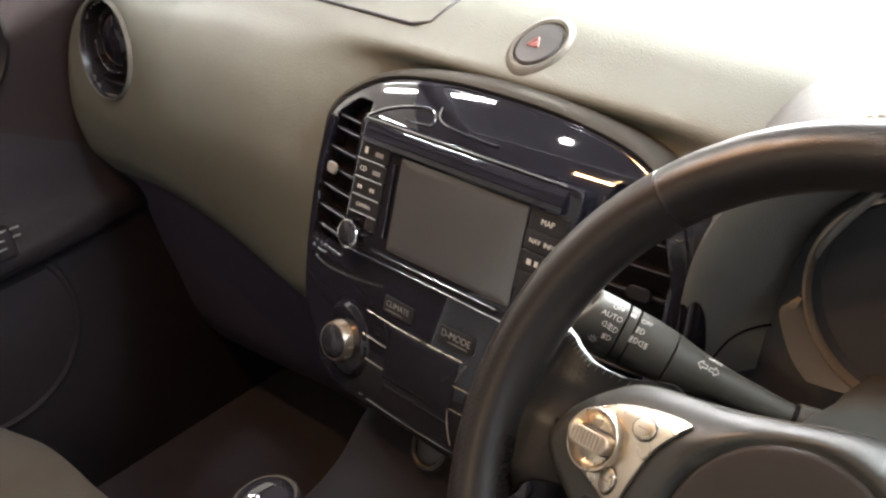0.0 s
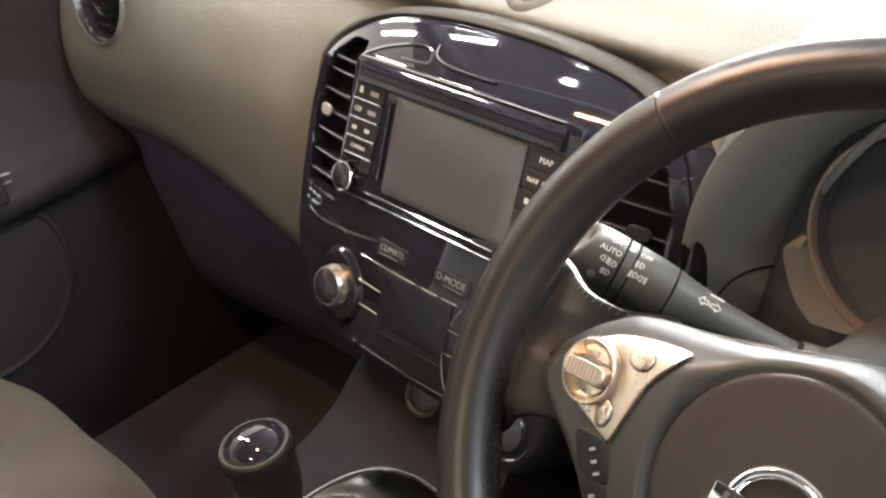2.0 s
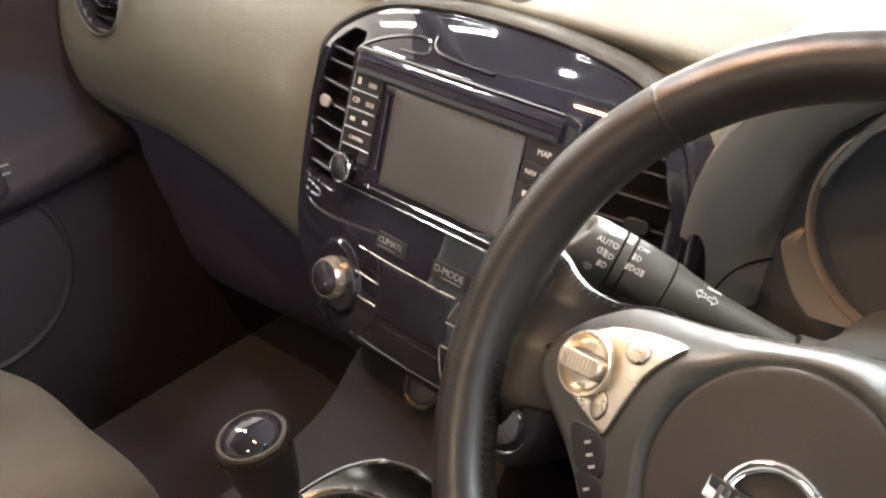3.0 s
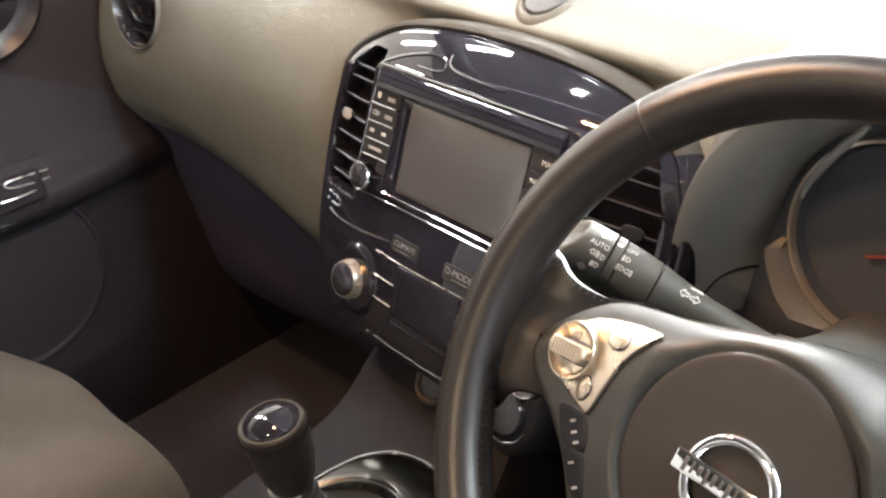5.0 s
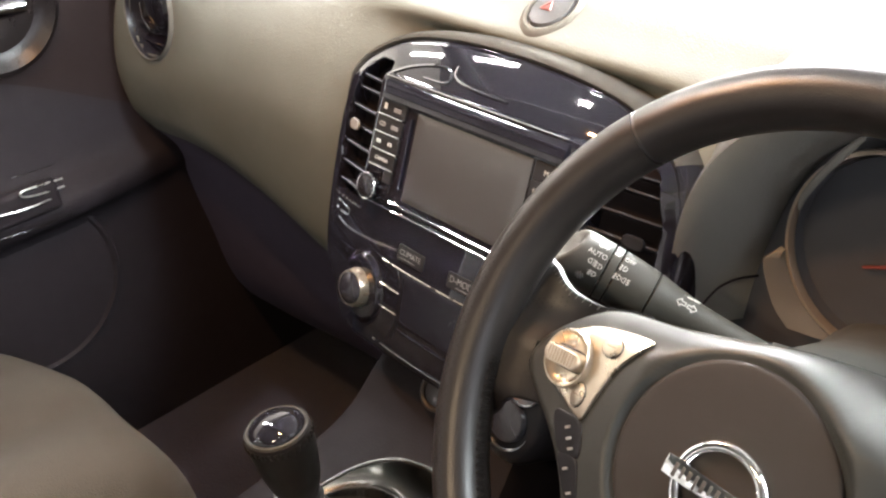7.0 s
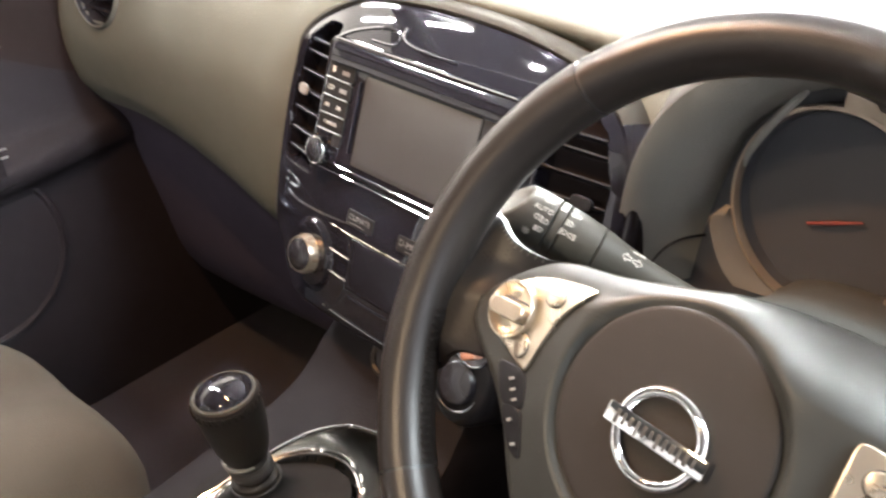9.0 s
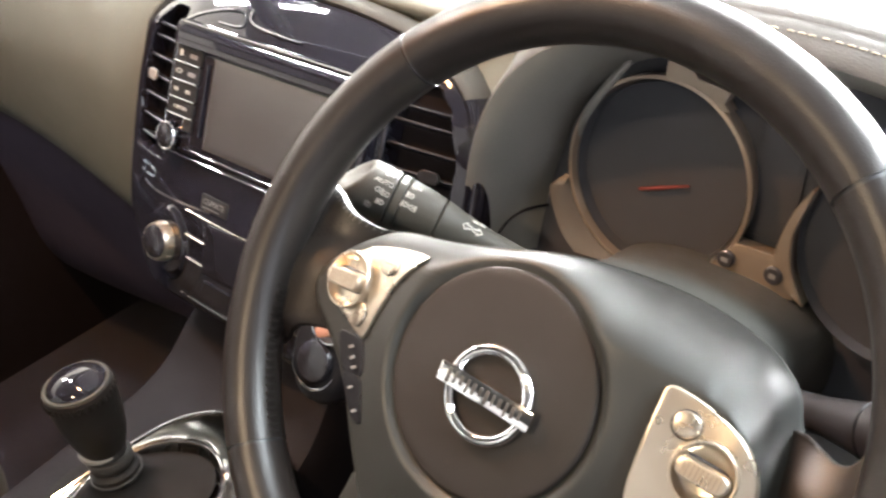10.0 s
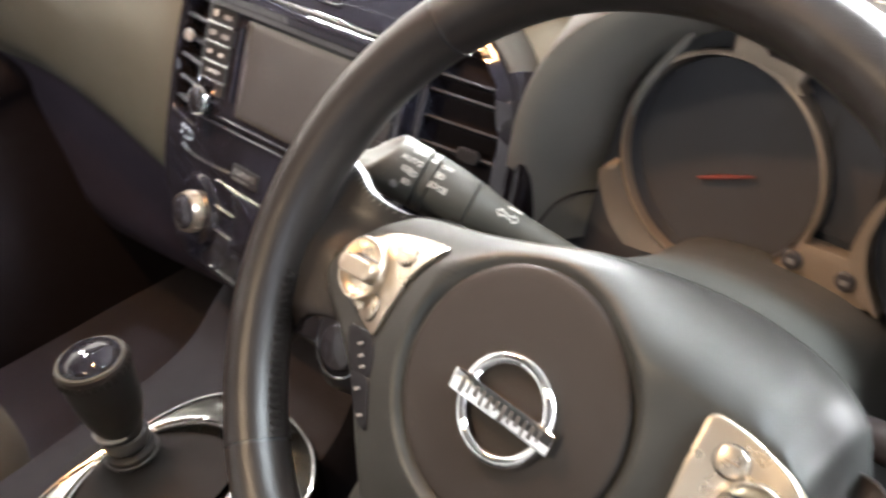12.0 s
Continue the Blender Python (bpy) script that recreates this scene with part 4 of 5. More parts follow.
def hub_h(x, u, ridge=0.0032):
    r = math.hypot(x - BAGC[0], u - BAGC[1])
    h = 0.001 + 0.0180 * math.exp(-(r / 0.082) ** 4)
    h -= 0.0055 * smooth01(0.0600, 0.0525, r)                     # groove round the airbag cover
    k = smooth01(-0.005, 0.055, x)
    wide = k * smooth01(0.002, 0.030, u)
    w = 0.018 - 0.004 * k + 0.019 * wide + 0.003 * smooth01(-0.03, -0.07, x)
    slope = (hub_top_u(min(x + 0.003, 0.1315)) - hub_top_u(x - 0.003)) / 0.006
    inside = (hub_top_u(x) - u) / math.sqrt(1 + slope * slope)
    d = clamp01(((hub_top_u(x) - u) * (1 - k) + inside * k) / w)
    h += ridge * k * smooth01(0.125, 0.095, x) * math.exp(-((inside - 0.026) / 0.016) ** 2)   # ridge that runs out to the spoke
    return h - (0.010 + 0.018 * k) * (1 - d) ** (2.2 - 0.7 * k + 0.5 * wide)


def cover_h(x, u):
    """The cover with its rounded outer edge."""
    q = np.array((x, u)) - HUB_A
    f = np.clip((q * HUB_D).sum(1) / (HUB_D * HUB_D).sum(1), 0, 1)
    near = float(np.sqrt(((q - HUB_D * f[:, None]) ** 2).sum(1)).min())
    e = clamp01((0.007 - near) / 0.007)
    return hub_h(x, u) - 0.007 * (1 - math.sqrt(max(0.0, 1 - e * e)))


# spokes
def spoke_h(x, u):
    """The leather rises from beside the hub cover onto the rim."""
    r = math.hypot(x, u)
    roll = 0.0095 * smooth01(-0.006, 0.023, u) * smooth01(0.173, 0.158, r)
    return -0.004 + 0.10 * (abs(x) - 0.140) - 13 * min(0.0, abs(x) - 0.147) ** 2 + 0.012 * smooth01(0.152, 0.168, r) - roll - 0.016 * smooth01(0.032, 0.062, abs(u))


for s in (-1, 1):
    o = [(0.1640, 0.052), (0.1530, 0.0415), (0.1455, 0.0368), (0.1395, 0.0325), (0.1325, 0.0293), (0.120, 0.0282), (0.098, 0.030), (0.098, -0.024), (0.118, -0.029), (0.138, -0.034), (0.152, -0.050), (0.168, -0.02), (0.171, 0.02)]
    if s > 0:
        o = [(0.158, 0.052), (0.1500, 0.035), (0.1470, 0.022), (0.1415, 0.0145), (0.132, 0.0165), (0.1220, 0.0190), (0.112, 0.012), (0.102, -0.032), (0.118, -0.055), (0.140, -0.070), (0.156, -0.080), (0.168, -0.045), (0.172, 0.0)]
    pts = [(s * p.x, p.y) for p in spline([(a, b, 0) for a, b in o], 4)]
    part("spoke", relief(pts, WM, spoke_h, rings=20, edge=0.0018, skirt=0.003, back=False), M_SPOKE, wheel, "leather-trimmed spoke")
    lo = [(0.020, -0.095), (0.062, -0.085), (0.070, -0.110), (0.074, -0.150), (0.060, -0.158), (0.045, -0.162), (0.040, -0.130), (0.030, -0.112)]
    pts = [(s * p.x, p.y) for p in spline([(a, b, 0) for a, b in lo], 4)]
    part("spoke", relief(pts, WM, lambda x, u: -0.004, rings=6, edge=0.005, skirt=0.008), M_HUB, wheel)
bm = bmesh.new()
for k in range(13):
    x0, u0 = Vector((0.1500, 0.0400)).lerp(Vector((0.1340, 0.0302)), min(1, k / 7)) if k <= 7 else Vector((0.1340, 0.0302)).lerp(Vector((0.1160, 0.0285)), (k - 7) / 5)
    tube([WM @ Vector((-x0 - dx, u0 + du, spoke_h(-x0 - dx, u0 + du) - 0.0003)) for dx, du in ((0.0007, -0.0022), (0.0003, -0.0008), (-0.0002, 0.0004))], 0.00040, 5, bm=bm)
part("edge_stitching", bm, M_STITCH, wheel, "grey stitching along the spoke")["kind"] = "stuff"
hub_low = [(0.1222, 0.0125), (0.1285, -0.004), (0.130, -0.030), (0.122, -0.052), (0.102, -0.072), (0.070, -0.080), (0.052, -0.104), (0.022, -0.114), (-0.022, -0.114), (-0.052, -0.104), (-0.070, -0.080), (-0.088, -0.053), (-0.106, -0.036), (-0.126, -0.021), (-0.1345, -0.009)]
hub_pts = [(p.x, p.y) for p in spline([(a, b, 0) for a, b in hub_top + hub_low], 6)]
HUB_A = np.array(hub_pts)
HUB_D = np.roll(HUB_A, -1, 0) - HUB_A
part("hub_cover", relief(hub_pts, WM, cover_h, centre=BAGC, rings=110, edge=0.0008, skirt=0.020, taper=0.016), M_HUB, wheel, "satin grey-green hub cover")
part("airbag_cover", relief([(BAGC[0] + 0.0518 * math.cos(a), BAGC[1] + 0.0518 * math.sin(a)) for a in np.linspace(0, 2 * math.pi, 72, endpoint=False)], WM, lambda x, u: 0.0150 - 0.5 * (x * x + (u + 0.012) ** 2), rings=14, edge=0.0022, skirt=0.012), M_BAG, wheel, "round dark airbag cover")
# emblem: plain ring and bar
EM = WM @ Matrix.Translation((-0.0008, -0.0168, 0.0172)) @ Matrix.Rotation(radians(-4), 4, "Z")
emb = part("emblem_ring", tube([EM @ Vector((0.0205 * math.cos(a), 0.0205 * math.sin(a), 0)) for a in np.linspace(0, 2 * math.pi, 48, endpoint=False)], 0.0027, 10, closed=True, squash=0.8), M_CHROME, wheel, "bright chrome emblem ring")
part("emblem_bar", box(EM @ Matrix.Translation((0, 0, 0.0012)), 0.0530, 0.0098, 0.0050, 0.0012), M_CHROME, emb, "bright chrome emblem bar")
for i in range(12):
    part("bar_mark", box(EM @ Matrix.Translation((-0.0203 + 0.0037 * i, 0.0004 * (i % 3 - 1), 0.0037)), 0.0013 if i % 2 else 0.0019, 0.0068 - 0.0012 * (i % 3), 0.0006, 0.0002), M_DARK, emb)

# switch pads
padl = [(-0.1205, -0.001), (-0.1185, 0.008), (-0.104, 0.019), (-0.084, 0.0255), (-0.0625, 0.0284), (-0.0645, 0.0235), (-0.0735, 0.010), (-0.0785, -0.006), (-0.0815, -0.0195), (-0.0860, -0.0205), (-0.097, -0.0170), (-0.112, -0.0105)]


def pad_h(x, u):
    return hub_h(min(x, 0.110), u, 0.0) + 0.0021 + 0.0040 * smooth01(0.0, 0.05, x) - 14 * max(0.0, x - 0.104) ** 2


padr = [(0.0745, 0.0195), (0.084, 0.0192), (0.095, 0.0160), (0.107, 0.0105), (0.115, 0.002), (0.1185, -0.008), (0.1170, -0.018), (0.109, -0.0255), (0.097, -0.0300), (0.085, -0.0335), (0.0765, -0.0335), (0.0735, -0.025), (0.0732, -0.008), (0.0733, 0.010)]


def on_pad(x, u):
    """Frame on the pad's surface."""
    e = 0.002
    n = Vector((-(pad_h(x + e, u) - pad_h(x - e, u)) / (2 * e), -(pad_h(x, u + e) - pad_h(x, u - e)) / (2 * e), 1)).normalized()
    xx = (Vector((1, 0, 0)) - n * n.x).normalized()
    yy = n.cross(xx)
    return WM @ Matrix(((xx.x, yy.x, n.x, x), (xx.y, yy.y, n.y, u), (xx.z, yy.z, n.z, pad_h(x, u)), (0, 0, 0, 1)))


def switch_pad(outline, knob_at, bar_turn, buttons, size=1.0):
    pts = [(p.x, p.y) for p in spline([(a, b, 0) for a, b in outline], 5)]
    pad = part("switch_pad", relief(pts, WM, pad_h, rings=26, edge=0.0012, skirt=0.004), M_ALU, wheel, "satin aluminium switch pad")
    KM = on_pad(*knob_at) @ Matrix.Translation((0, 0, 0.0007)) @ Matrix.Diagonal((size, size, 1, 1))
    dialk = part("rotary_switch", lathe([(0.0152, -0.006), (0.0152, 0.0030), (0.0147, 0.0041), (0.0138, 0.0040), (0.0120, 0.0012), (0.0090, 0.0003), (0.0, 0.0)], KM, 48), M_ALU, pad, "round dished satin switch")
    BR = KM @ Matrix.Rotation(radians(bar_turn), 4, "Z")
    part("thumb_bar", relief(rounded(0.0225, 0.0082, 0.0039, 5), BR, lambda x, u: 0.0078, rings=5, edge=0.0012, skirt=0.0105), M_ALU, dialk, "raised ribbed thumb bar")
    part("bar_gap", tube([BR @ Vector((x, y, 0.0008)) for x, y in rounded(0.0240, 0.0100, 0.0058, 5)], 0.0009, 6, closed=True), M_BLACK, dialk)
    for k in range(9):
        part("rib", box(BR @ Matrix.Translation((-0.0086 + 0.00215 * k, 0, 0.0079)), 0.0006, 0.0066, 0.0004), M_COPPER, dialk)
    for dx, du, rx, ru in buttons:
        B = on_pad(dx, du)
        bt = part("button", lathe([(rx, -0.002), (rx, 0.0006), (rx * 0.95, 0.0011), (rx * 0.8, 0.0014), (0.0, 0.0013)], B, 32, squash=ru / rx), M_ALU, pad, "oval satin button")
        part("button_gap", tube([B @ Vector(((rx + 0.0002) * math.cos(a), (ru + 0.0002) * math.sin(a), 0.0002)) for a in np.linspace(0, 2 * math.pi, 32, endpoint=False)], 0.0004, 5, closed=True), M_BLACK, bt)
        part("button_mark", box(B @ Matrix.Translation((0, 0, 0.0014)), rx * 0.9, 0.0008, 0.0004), M_COPPER, bt)


switch_pad(padl, (-0.1035, 0.0020), 3, ((-0.0812, 0.0178, 0.0068, 0.0052), (-0.0893, -0.0115, 0.0047, 0.0062)))
switch_pad(padr, (0.0992, -0.0068), -6, ((0.0860, 0.0085, 0.0060, 0.0058),), 0.92)
# telephone buttons below the pad
for o, marks in (([(-0.1010, -0.0260), (-0.0920, -0.0235), (-0.0830, -0.0230), (-0.0775, -0.0300), (-0.0755, -0.0385), (-0.0830, -0.0405), (-0.0910, -0.0405)], ((-0.0880, -0.0285), (-0.0845, -0.0330), (-0.0810, -0.0370))),
                 ([(-0.0885, -0.0432), (-0.0755, -0.0408), (-0.0710, -0.0490), (-0.0665, -0.0600), (-0.0735, -0.0605), (-0.0815, -0.0525)], ((-0.0795, -0.0470), (-0.0720, -0.0565)))):
    b = part("rocker_button", relief([(p.x, p.y) for p in spline([(a, c, 0) for a, c in o], 3)], WM, lambda x, u: hub_h(x, u) + 0.0008, rings=4, edge=0.001, skirt=0.004), M_SLAT, wheel, "gloss black rocker button")
    for mx, mu in marks:
        part("symbol", box(WM @ Matrix.Translation((mx, mu, hub_h(mx, mu) + 0.0018)) @ Matrix.Rotation(radians(35), 4, "Z"), 0.0030, 0.0014, 0.0006), M_MARKDIM, b)
# perforations in the grips
bm = bmesh.new()
for s in (-1, 1):
    for i in range(32):
        for j in range(4):
            a = radians(s * (76 + 1.55 * i + 0.7 * (j % 2)))
            q = 1.05 + 0.16 * j
            d = Vector((math.sin(a), math.cos(a), 0))
            p = d * (RIM + (RT + 0.0002) * math.cos(q)) + Vector((0, 0, (RT + 0.0002) * 1.12 * math.sin(q)))
            nrm = d * math.cos(q) + Vector((0, 0, math.sin(q)))
            lathe([(0.0004, 0.0), (0.0003, 0.0001)], Matrix.Translation(WM @ p) @ (WM.to_3x3() @ nrm).to_track_quat("Z", "Y").to_matrix().to_4x4(), 6, bm=bm)
for i in range(8):
    for j in range(3):
        x, u = -0.155 + 0.0030 * i, 0.0105 + 0.0016 * i + 0.0028 * j
        lathe([(0.0004, 0.0), (0.0003, 0.0001)], WM @ Matrix.Translation((x, u, spoke_h(x, u) + 0.0002)), 6, bm=bm)
part("perforation", bm, M_VOID, wheel)["kind"] = "stuff"

# ---- start button on the lower dash ----
SB = frame_matrix((-0.236, 0.096, 0.532), 28)
starter = thing("start_button", "glossy black starter button with a bright arc on the lower dash", "start button", SB.translation)
part("housing", loft([[SB @ (Vector((0.034 * math.cos(a), 0.045 * math.sin(a) + 0.006, 0)) * k + Vector((0, 0, h))) for a in np.linspace(0, 2 * math.pi, 40, endpoint=False)] for k, h in ((0.95, -0.09), (0.90, -0.012), (0.82, -0.003), (0.68, 0.0))], cap_end=True), M_SLAT, starter, "dark rounded housing")
part("button", lathe([(0.0170, -0.002), (0.0170, 0.003), (0.0150, 0.0055), (0.008, 0.0065), (0.0, 0.007)], SB, 40), M_VENT, starter)
part("trim_arc", tube([SB @ Vector((0.0215 * math.cos(a), 0.0215 * math.sin(a), 0.003)) for a in np.linspace(radians(185), radians(345), 22)], [0.0004 + 0.0012 * math.sin(math.pi * i / 21) for i in range(22)], 8), M_SMOKE, starter, "bright silver arc")
part("collar_ring", tube([SB @ Vector((0.006 + 0.0175 * math.cos(a), 0.034 + 0.0175 * math.sin(a), 0.004)) for a in np.linspace(radians(170), radians(350), 22)], 0.0013, 8), M_SMOKE, starter)
part("socket_face", lathe([(0.0165, 0.0), (0.0165, 0.003), (0.012, 0.0015), (0.0, 0.001)], SB @ Matrix.Translation((0.006, 0.034, 0)), 32), M_BLACK, starter)
# copper-coloured light on this tip is put into its pale brown colour
part("tan_tip", box(SB @ Matrix.Translation((0.014, 0.030, 0.014)) @ Matrix.Rotation(0.5, 4, "Z"), 0.013, 0.009, 0.012, 0.003), M_TAN, starter, "key end with warm light put into its pale brown colour")

# ---- tunnel and gear lever ----
tunnel = thing("centre_tunnel", "dark plastic centre tunnel with a polished dark gear surround", "centre console", (CX, 0.0, 0.06))


def tun_ring(y, z, hw, zb=0.06):
    return [Vector((CX - hw - 0.012, y, zb)), Vector((CX - hw - 0.006, y, z - 0.10)), Vector((CX - hw, y, z - 0.03)), Vector((CX - hw + 0.008, y, z - 0.008)), Vector((CX - hw + 0.025, y, z)),
            Vector((CX, y, z + 0.004)), Vector((CX + hw - 0.025, y, z)), Vector((CX + hw - 0.008, y, z - 0.008)), Vector((CX + hw, y, z - 0.03)), Vector((CX + hw + 0.006, y, z - 0.10)), Vector((CX + hw + 0.012, y, zb))]


secs = spline([(-0.75, 0.37, 0.115), (-0.30, 0.375, 0.112), (-0.10, 0.390, 0.108), (0.00, 0.400, 0.108), (0.06, 0.408, 0.106), (0.10, 0.425, 0.104), (0.14, 0.462, 0.100), (0.20, 0.49, 0.098)], 6, closed=False)
part("tunnel_body", loft([tun_ring(s.x, s.y, s.z) for s in secs], closed_ring=False), M_TUNNEL, tunnel)
TC = (-0.335, -0.030)
TM = Matrix.Translation((0, 0, 0.406)) @ Matrix.Rotation(radians(6), 4, "X")
sur = [(p.x, p.y) for p in spline([(a, b, 0) for a, b in ((-0.327, 0.090), (-0.295, 0.088), (-0.270, 0.080), (-0.250, 0.064), (-0.240, 0.045), (-0.238, 0.0), (-0.242, -0.08), (-0.262, -0.17), (-0.315, -0.20), (-0.372, -0.17), (-0.392, -0.08), (-0.391, -0.03), (-0.388, 0.0), (-0.384, 0.03), (-0.378, 0.055), (-0.364, 0.077), (-0.345, 0.086))], 6)]
boot_c = (-0.328, -0.026)


def sur_h(x, y):
    r = math.hypot((x - boot_c[0]) / 0.058, (y - boot_c[1]) / 0.074)
    return 0.016 * smooth01(0.125, 0.06, math.hypot((x - TC[0]), (y - TC[1]) * 0.8)) - 0.012 * smooth01(1.02, 0.9, r)


part("gear_surround", relief(sur, TM, sur_h, centre=boot_c, rings=30, edge=0.003, skirt=0.03), M_PLATE, tunnel, "dark polished gear surround")
part("chrome_edge", tube([TM @ Vector((x, y, sur_h(x, y) + 0.0005)) for x, y in sur], 0.0018, 8, closed=True), M_CHROME, tunnel, "bright chrome edge")
part("chrome_ring", tube([TM @ Vector((boot_c[0] + 0.058 * math.cos(a), boot_c[1] + 0.074 * math.sin(a), 0.0140)) for a in np.linspace(0, 2 * math.pi, 56, endpoint=False)], 0.0018, 8, closed=True), M_CHROME, tunnel)
GB = Vector((-0.355, -0.018, 0.400))
GT = Vector((-0.364, -0.026, 0.528))
gdir = (GT - GB).normalized()
gq = gdir.to_track_quat("Z", "Y").to_matrix().to_4x4()
GM = Matrix.Translation(GT) @ gq @ Matrix.Rotation(radians(0), 4, "X")
lever = thing("gear_lever", "black leather gear knob with a glossy domed cap on a boot", "gear lever", GB)
boot = []
for k in range(9):
    f = k / 8
    r = 0.042 * (1 - f) ** 2.6 + 0.0155
    boot.append([(GB + gdir * 0.010).lerp(GB + gdir * 0.040, f) + gq.to_3x3() @ Vector(((r + 0.006 * math.sin(4 * a + 1.5 * f) * f * (1 - f)) * math.cos(a), (r * 1.25 + 0.006 * math.sin(4 * a + 1.5 * f) * f * (1 - f)) * math.sin(a), 0)) for a in np.linspace(0, 2 * math.pi, 40, endpoint=False)])
part("boot", loft(boot, cap_end=True), M_BOOT, lever, "soft dark gear boot")
CM = Matrix.Translation(GB + gdir * 0.056) @ gq @ Matrix.Diagonal((0.9, 0.9, 1, 1))
part("collar", lathe([(0.0150, -0.012), (0.0190, -0.008), (0.0200, -0.002), (0.0185, 0.001), (0.0165, 0.0015), (0.0165, 0.005), (0.0182, 0.0065), (0.0182, 0.0095), (0.0150, 0.011)], CM, 40), M_DARK, lever, "grey plastic collar")
part("neck", lathe([(0.0160, -0.026), (0.0205, -0.023), (0.0218, -0.018), (0.0212, -0.014), (0.0170, -0.011)], CM, 40), M_GRIP, lever, "dark ringed neck")
part("neck_ring", tube([CM @ Vector((0.0222 * math.cos(a), 0.0222 * math.sin(a), -0.0185)) for a in np.linspace(0, 2 * math.pi, 40, endpoint=False)], 0.0011, 8, closed=True), M_DARK, lever, "grey ring of the neck")
part("collar_ring", tube([CM @ Vector((0.0200 * math.cos(a), 0.0200 * math.sin(a), 0.0085)) for a in np.linspace(radians(-165), radians(35), 26)], [0.0006 + 0.0018 * math.sin(math.pi * (i + 2) / 29) for i in range(26)], 8), M_TAB, lever, "pale grey collar lip")
part("grip", lathe([(0.0150, -0.066), (0.0182, -0.060), (0.0214, -0.050), (0.0240, -0.034), (0.0256, -0.016), (0.0262, -0.006), (0.0255, -0.001), (0.0240, 0.0)], GM, 44), M_GRIP, lever, "stitched leather grip")
part("cap_ring", lathe([(0.0252, -0.002), (0.0248, 0.0008), (0.0236, 0.0014), (0.0226, 0.0006)], GM, 44), M_STALK, lever)
part("cap", lathe([(0.0226, -0.001), (0.0218, 0.0022), (0.0170, 0.0058), (0.0095, 0.0080), (0.0, 0.0088)], GM, 44), M_GLOSS, lever, "glossy black domed cap")
bm = bmesh.new()
for i in range(34):
    a = 2 * math.pi * i / 34
    for da in (0.04, -0.04):
        tube([GM @ Vector((0.0266 * math.cos(a + da), 0.0266 * math.sin(a + da), -0.004)), GM @ Vector((0.0270 * math.cos(a), 0.0270 * math.sin(a), -0.0065)), GM @ Vector((0.0262 * math.cos(a + da), 0.0262 * math.sin(a + da), -0.0095))], 0.0006, 5, bm=bm)
part("lacing", bm, M_THREAD_DARK, lever)["kind"] = "stuff"

# power socket under the fascia
PS = frame_matrix((-0.362, 0.128, 0.468), 40)
sock = thing("power_socket", "round dark power socket below the climate panel", "socket", PS.translation)
part("rim", lathe([(0.019, -0.01), (0.019, 0.002), (0.0165, 0.004), (0.0145, 0.002), (0.0140, -0.01)], PS, 36), M_DARK, sock)
part("cover", lathe([(0.0138, -0.004), (0.0138, 0.001), (0.010, 0.0025), (0.0, 0.003)], PS, 32), M_BLACK, sock)

# ---- passenger seat ----
seat = thing("passenger_seat", "beige-grey cloth passenger seat with rounded side bolsters", "car seat", (-0.725, -0.30, 0.06))


def seat_section(y, z, hw, thick, bol):
    pts = []
    for i in range(41):
        f = -1 + 2 * i / 40
        e = abs(f)
        yy = y - (0.075 * max(0.0, -f - 0.1) ** 1.5 if f < 0 else 0.035 * smooth01(0.72, 1.0, f))
        top = z + bol * smooth01(0.25, 0.72, e) - (bol + 0.06) * smooth01(0.78, 1.0, e) ** 1.6 if f < 0 else z + (bol + 0.008) * smooth01(0.15, 0.60, f) - (bol + 0.068) * smooth01(0.60, 1.0, f) ** 1.5
        top -= 0.070 * max(0.0, -f + 0.10) ** 1.5
        pts.append(Vector((-0.712 + hw * f, yy, top)))
    low = [Vector((-0.712 + hw * (1 - 2 * i / 8), y - 0.03, z - thick)) for i in range(9)]
    return pts + low


rings = []
for y, z, hw, th, bol in ((-0.054, 0.304, 0.230, 0.03, 0.004), (-0.049, 0.350, 0.256, 0.08, 0.006), (-0.056, 0.382, 0.268, 0.13, 0.010), (-0.078, 0.406, 0.274, 0.16, 0.016), (-0.125, 0.420, 0.277, 0.17, 0.022), (-0.20, 0.422, 0.276, 0.17, 0.032), (-0.32, 0.408, 0.272, 0.17, 0.042), (-0.48, 0.385, 0.268, 0.16, 0.05), (-0.60, 0.37, 0.262, 0.15, 0.05)):
    rings.append(seat_section(y, z, hw, th, bol))
columns = [spline([r[i] for r in rings], 4, closed=False) for i in range(len(rings[0]))]
part("cushion", loft([list(r) for r in zip(*columns)], cap_start=True, cap_end=True), M_FABRIC, seat, "beige-grey cloth cushion")
bk = []
for z, y, hw, t in ((0.36, -0.60, 0.24, 0.10), (0.50, -0.62, 0.26, 0.12), (0.75, -0.68, 0.255, 0.12), (0.92, -0.73, 0.23, 0.11), (1.00, -0.76, 0.17, 0.07)):
    bk.append([Vector((-0.725 + hw * math.cos(a), y - t + (t if math.sin(a) > 0 else t) * abs(math.sin(a)) ** 0.6 * math.copysign(1, math.sin(a)), z)) for a in np.linspace(0, 2 * math.pi, 36, endpoint=False)])
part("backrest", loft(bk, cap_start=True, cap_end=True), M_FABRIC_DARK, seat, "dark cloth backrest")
part("base", box(pose(-0.725, -0.33, 0.15), 0.40, 0.46, 0.19, 0.02), M_BLACK, seat)

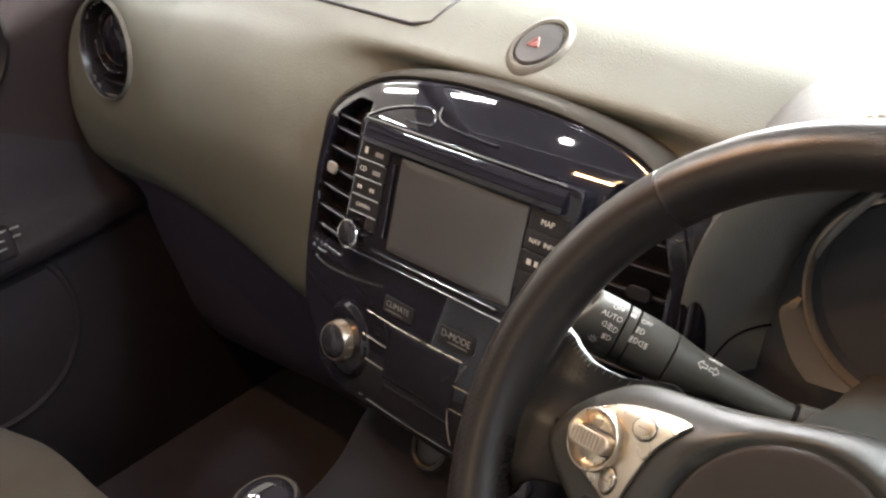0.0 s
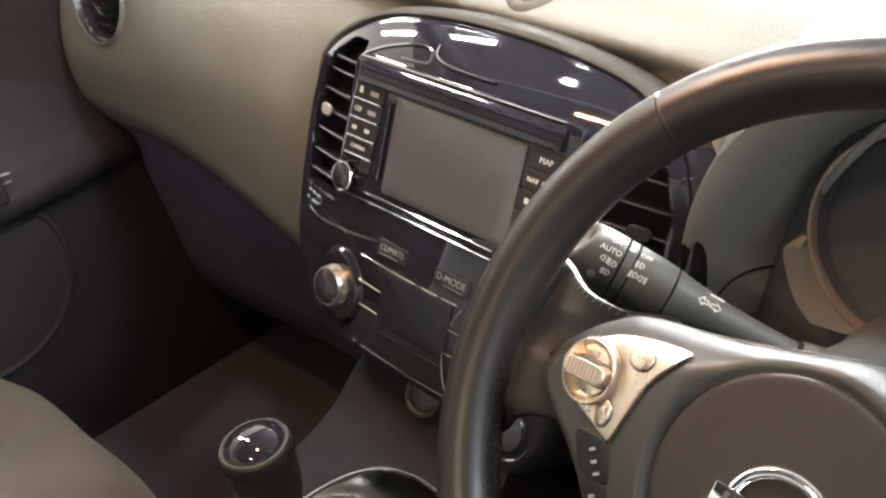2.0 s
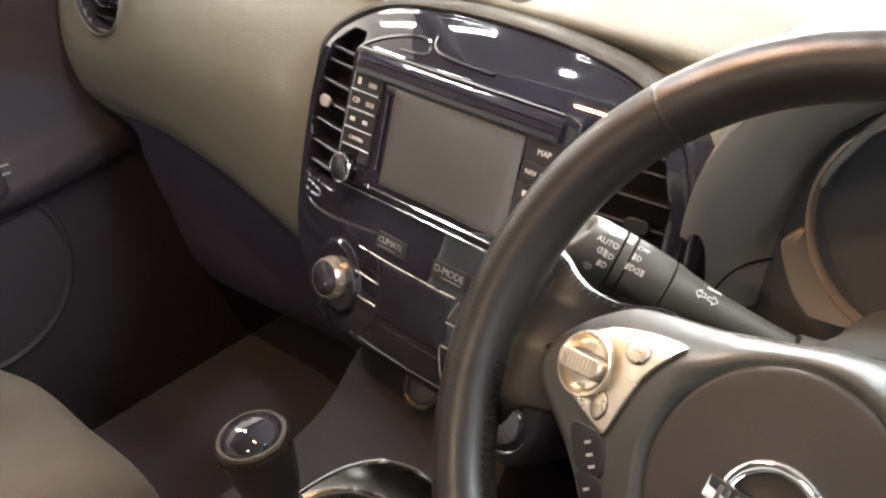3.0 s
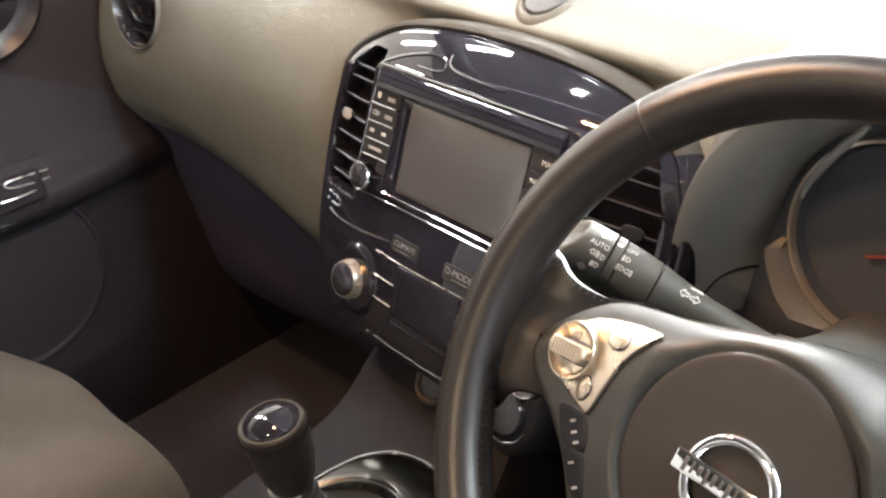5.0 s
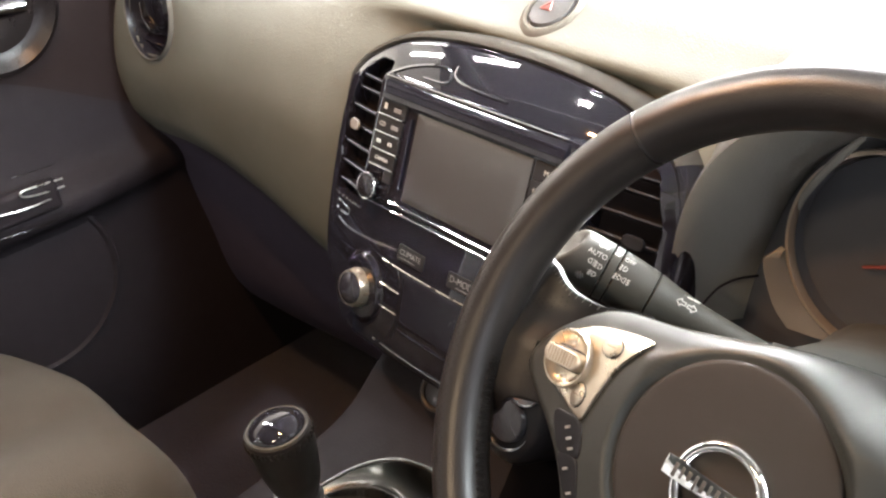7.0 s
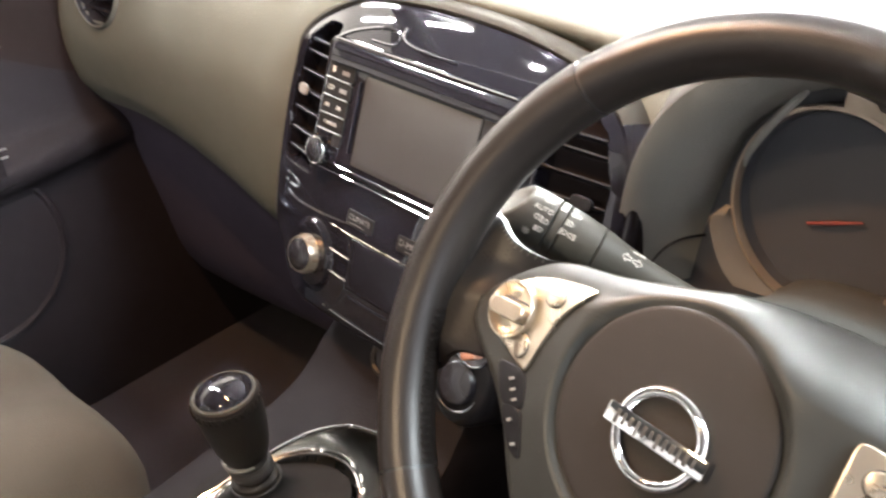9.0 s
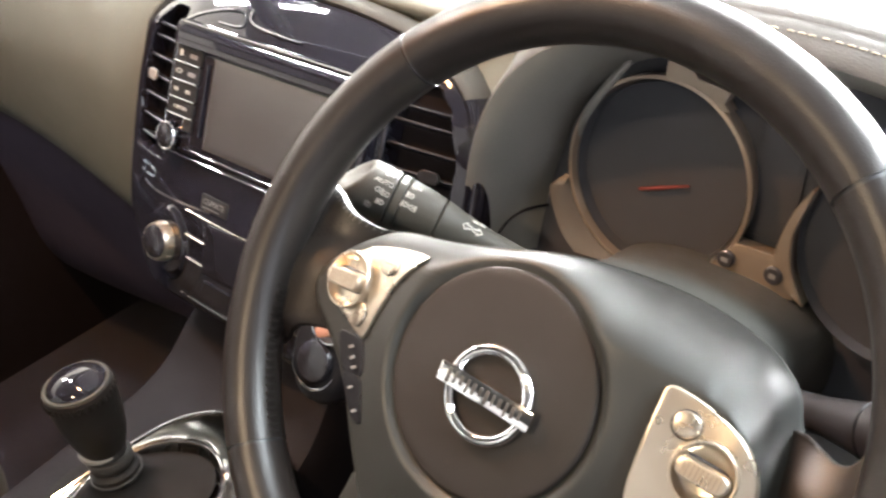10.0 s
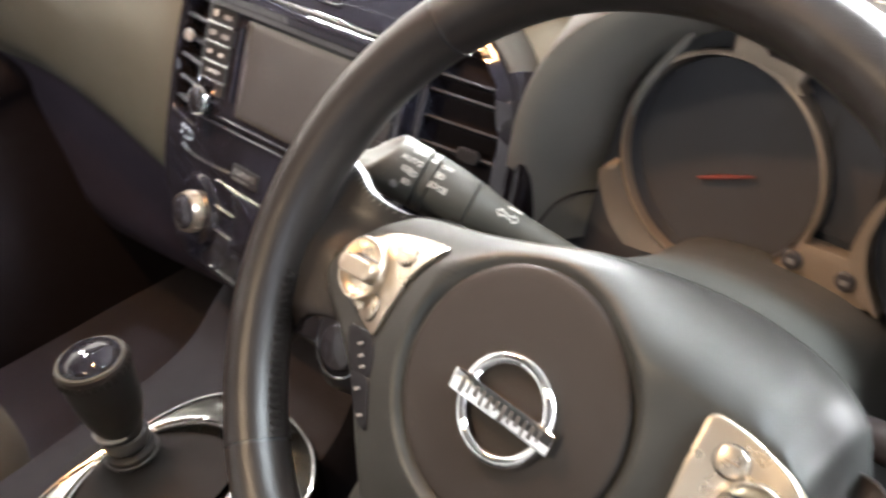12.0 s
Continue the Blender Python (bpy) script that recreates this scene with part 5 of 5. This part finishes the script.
# ---- passenger door ----
DX = LEFT + 0.045
door = thing("passenger_door", "closed dark brown plastic passenger door panel with bright handle", "car door", (LEFT, 0.0, 0.1))
prof = [(0.004, 0.045), (0.012, 0.10), (0.022, 0.20), (0.020, 0.34), (0.028, 0.42), (0.055, 0.450), (0.058, 0.475), (0.030, 0.500), (0.018, 0.54), (0.014, 0.60), (0.022, 0.68), (0.020, 0.74), (0.005, 0.785), (-0.045, 0.80)]
ps = spline([(a, b, 0) for a, b in prof], 5, closed=False)
split = 42
Z0 = ps[split].y


def trim_edge(y):
    """Height of the edge between upper and lower trim, falling to the front."""
    return 0.635 - 0.110 * smooth01(-0.02, 0.26, y)


def trim_z(z, y):
    if z <= 0.5:
        return z
    if z <= Z0:
        return 0.5 + (z - 0.5) * (trim_edge(y) - 0.5) / (Z0 - 0.5)
    return trim_edge(y) + (z - Z0) * (0.80 - trim_edge(y)) / (0.80 - Z0)


rings = []
for y in np.linspace(-1.78, 0.95, 76):
    f = smooth01(0.30, 0.05, y)
    rings.append([Vector((DX - 0.01 + p.x * (0.35 + 0.65 * f), y, trim_z(p.y, y))) for p in ps])
part("lower_trim", loft([r[:split + 1] for r in rings], closed_ring=False), M_DOOR, door)
part("upper_trim", loft([r[split:] for r in rings], closed_ring=False), material("door_cloth", (0.0125, 0.0082, 0.0080), 0.8, grain=0.3, spec=0.12), door, "brown upper door trim")
part("armrest_panel", box(pose(DX + 0.050, -0.105, 0.492), 0.016, 0.30, 0.040, 0.007, segments=3), M_DOOR, door, "dark switch panel")
hx = DX + 0.0625
for pts, r in (([(-0.004, 0.5345), (0.008, 0.533), (0.028, 0.530), (0.048, 0.527)], 0.0005), ([(0.054, 0.506), (0.030, 0.510), (0.008, 0.5135), (0.000, 0.5125), (0.000, 0.5075), (0.010, 0.5035), (0.030, 0.4990), (0.053, 0.4957)], 0.0013),
               ([(-0.28, 0.545), (-0.12, 0.513), (-0.028, 0.495), (0.008, 0.4905), (0.039, 0.488)], 0.0012), ([(-0.28, 0.508), (-0.12, 0.482), (-0.037, 0.467), (0.005, 0.4625), (0.051, 0.458)], 0.0006)):
    part("trim_strip", tube(spline([(hx - 0.010 * smooth01(0.0, 0.06, y), y, z) for y, z in pts], 5, closed=False), r, 8), M_TRIM if r > 0.0006 else M_SMOKE, door, "thin bright handle trim")
HR = Matrix(((0, 0, 1, DX + 0.016), (1, 0, 0, 0.045), (0, 1, 0, 0.715), (0, 0, 0, 1)))
part("handle_recess", lathe([(0.083, -0.004), (0.080, 0.006), (0.075, 0.008), (0.066, 0.002), (0.055, -0.004), (0.0, -0.006)], HR, 48), material("handle_bowl", (0.0060, 0.0045, 0.0045), 0.30, spec=0.22), door, "dark round handle recess")
part("door_handle", tube([HR @ Vector((-0.045 + 0.02 * k, -0.002 + 0.004 * math.sin(k), 0.016 + 0.006 * math.sin(k * 0.8))) for k in range(5)], [0.008, 0.011, 0.012, 0.011, 0.008], 14), M_SMOKE, door, "smoked chrome door handle")
SPK = Matrix(((0, 0, 1, DX + 0.018), (1, 0, 0, -0.025), (0, 1, 0, 0.365), (0, 0, 0, 1)))
part("speaker_ring", lathe([(0.128, -0.004), (0.125, 0.003), (0.121, 0.004), (0.117, 0.0)], SPK, 56), M_DOOR, door)
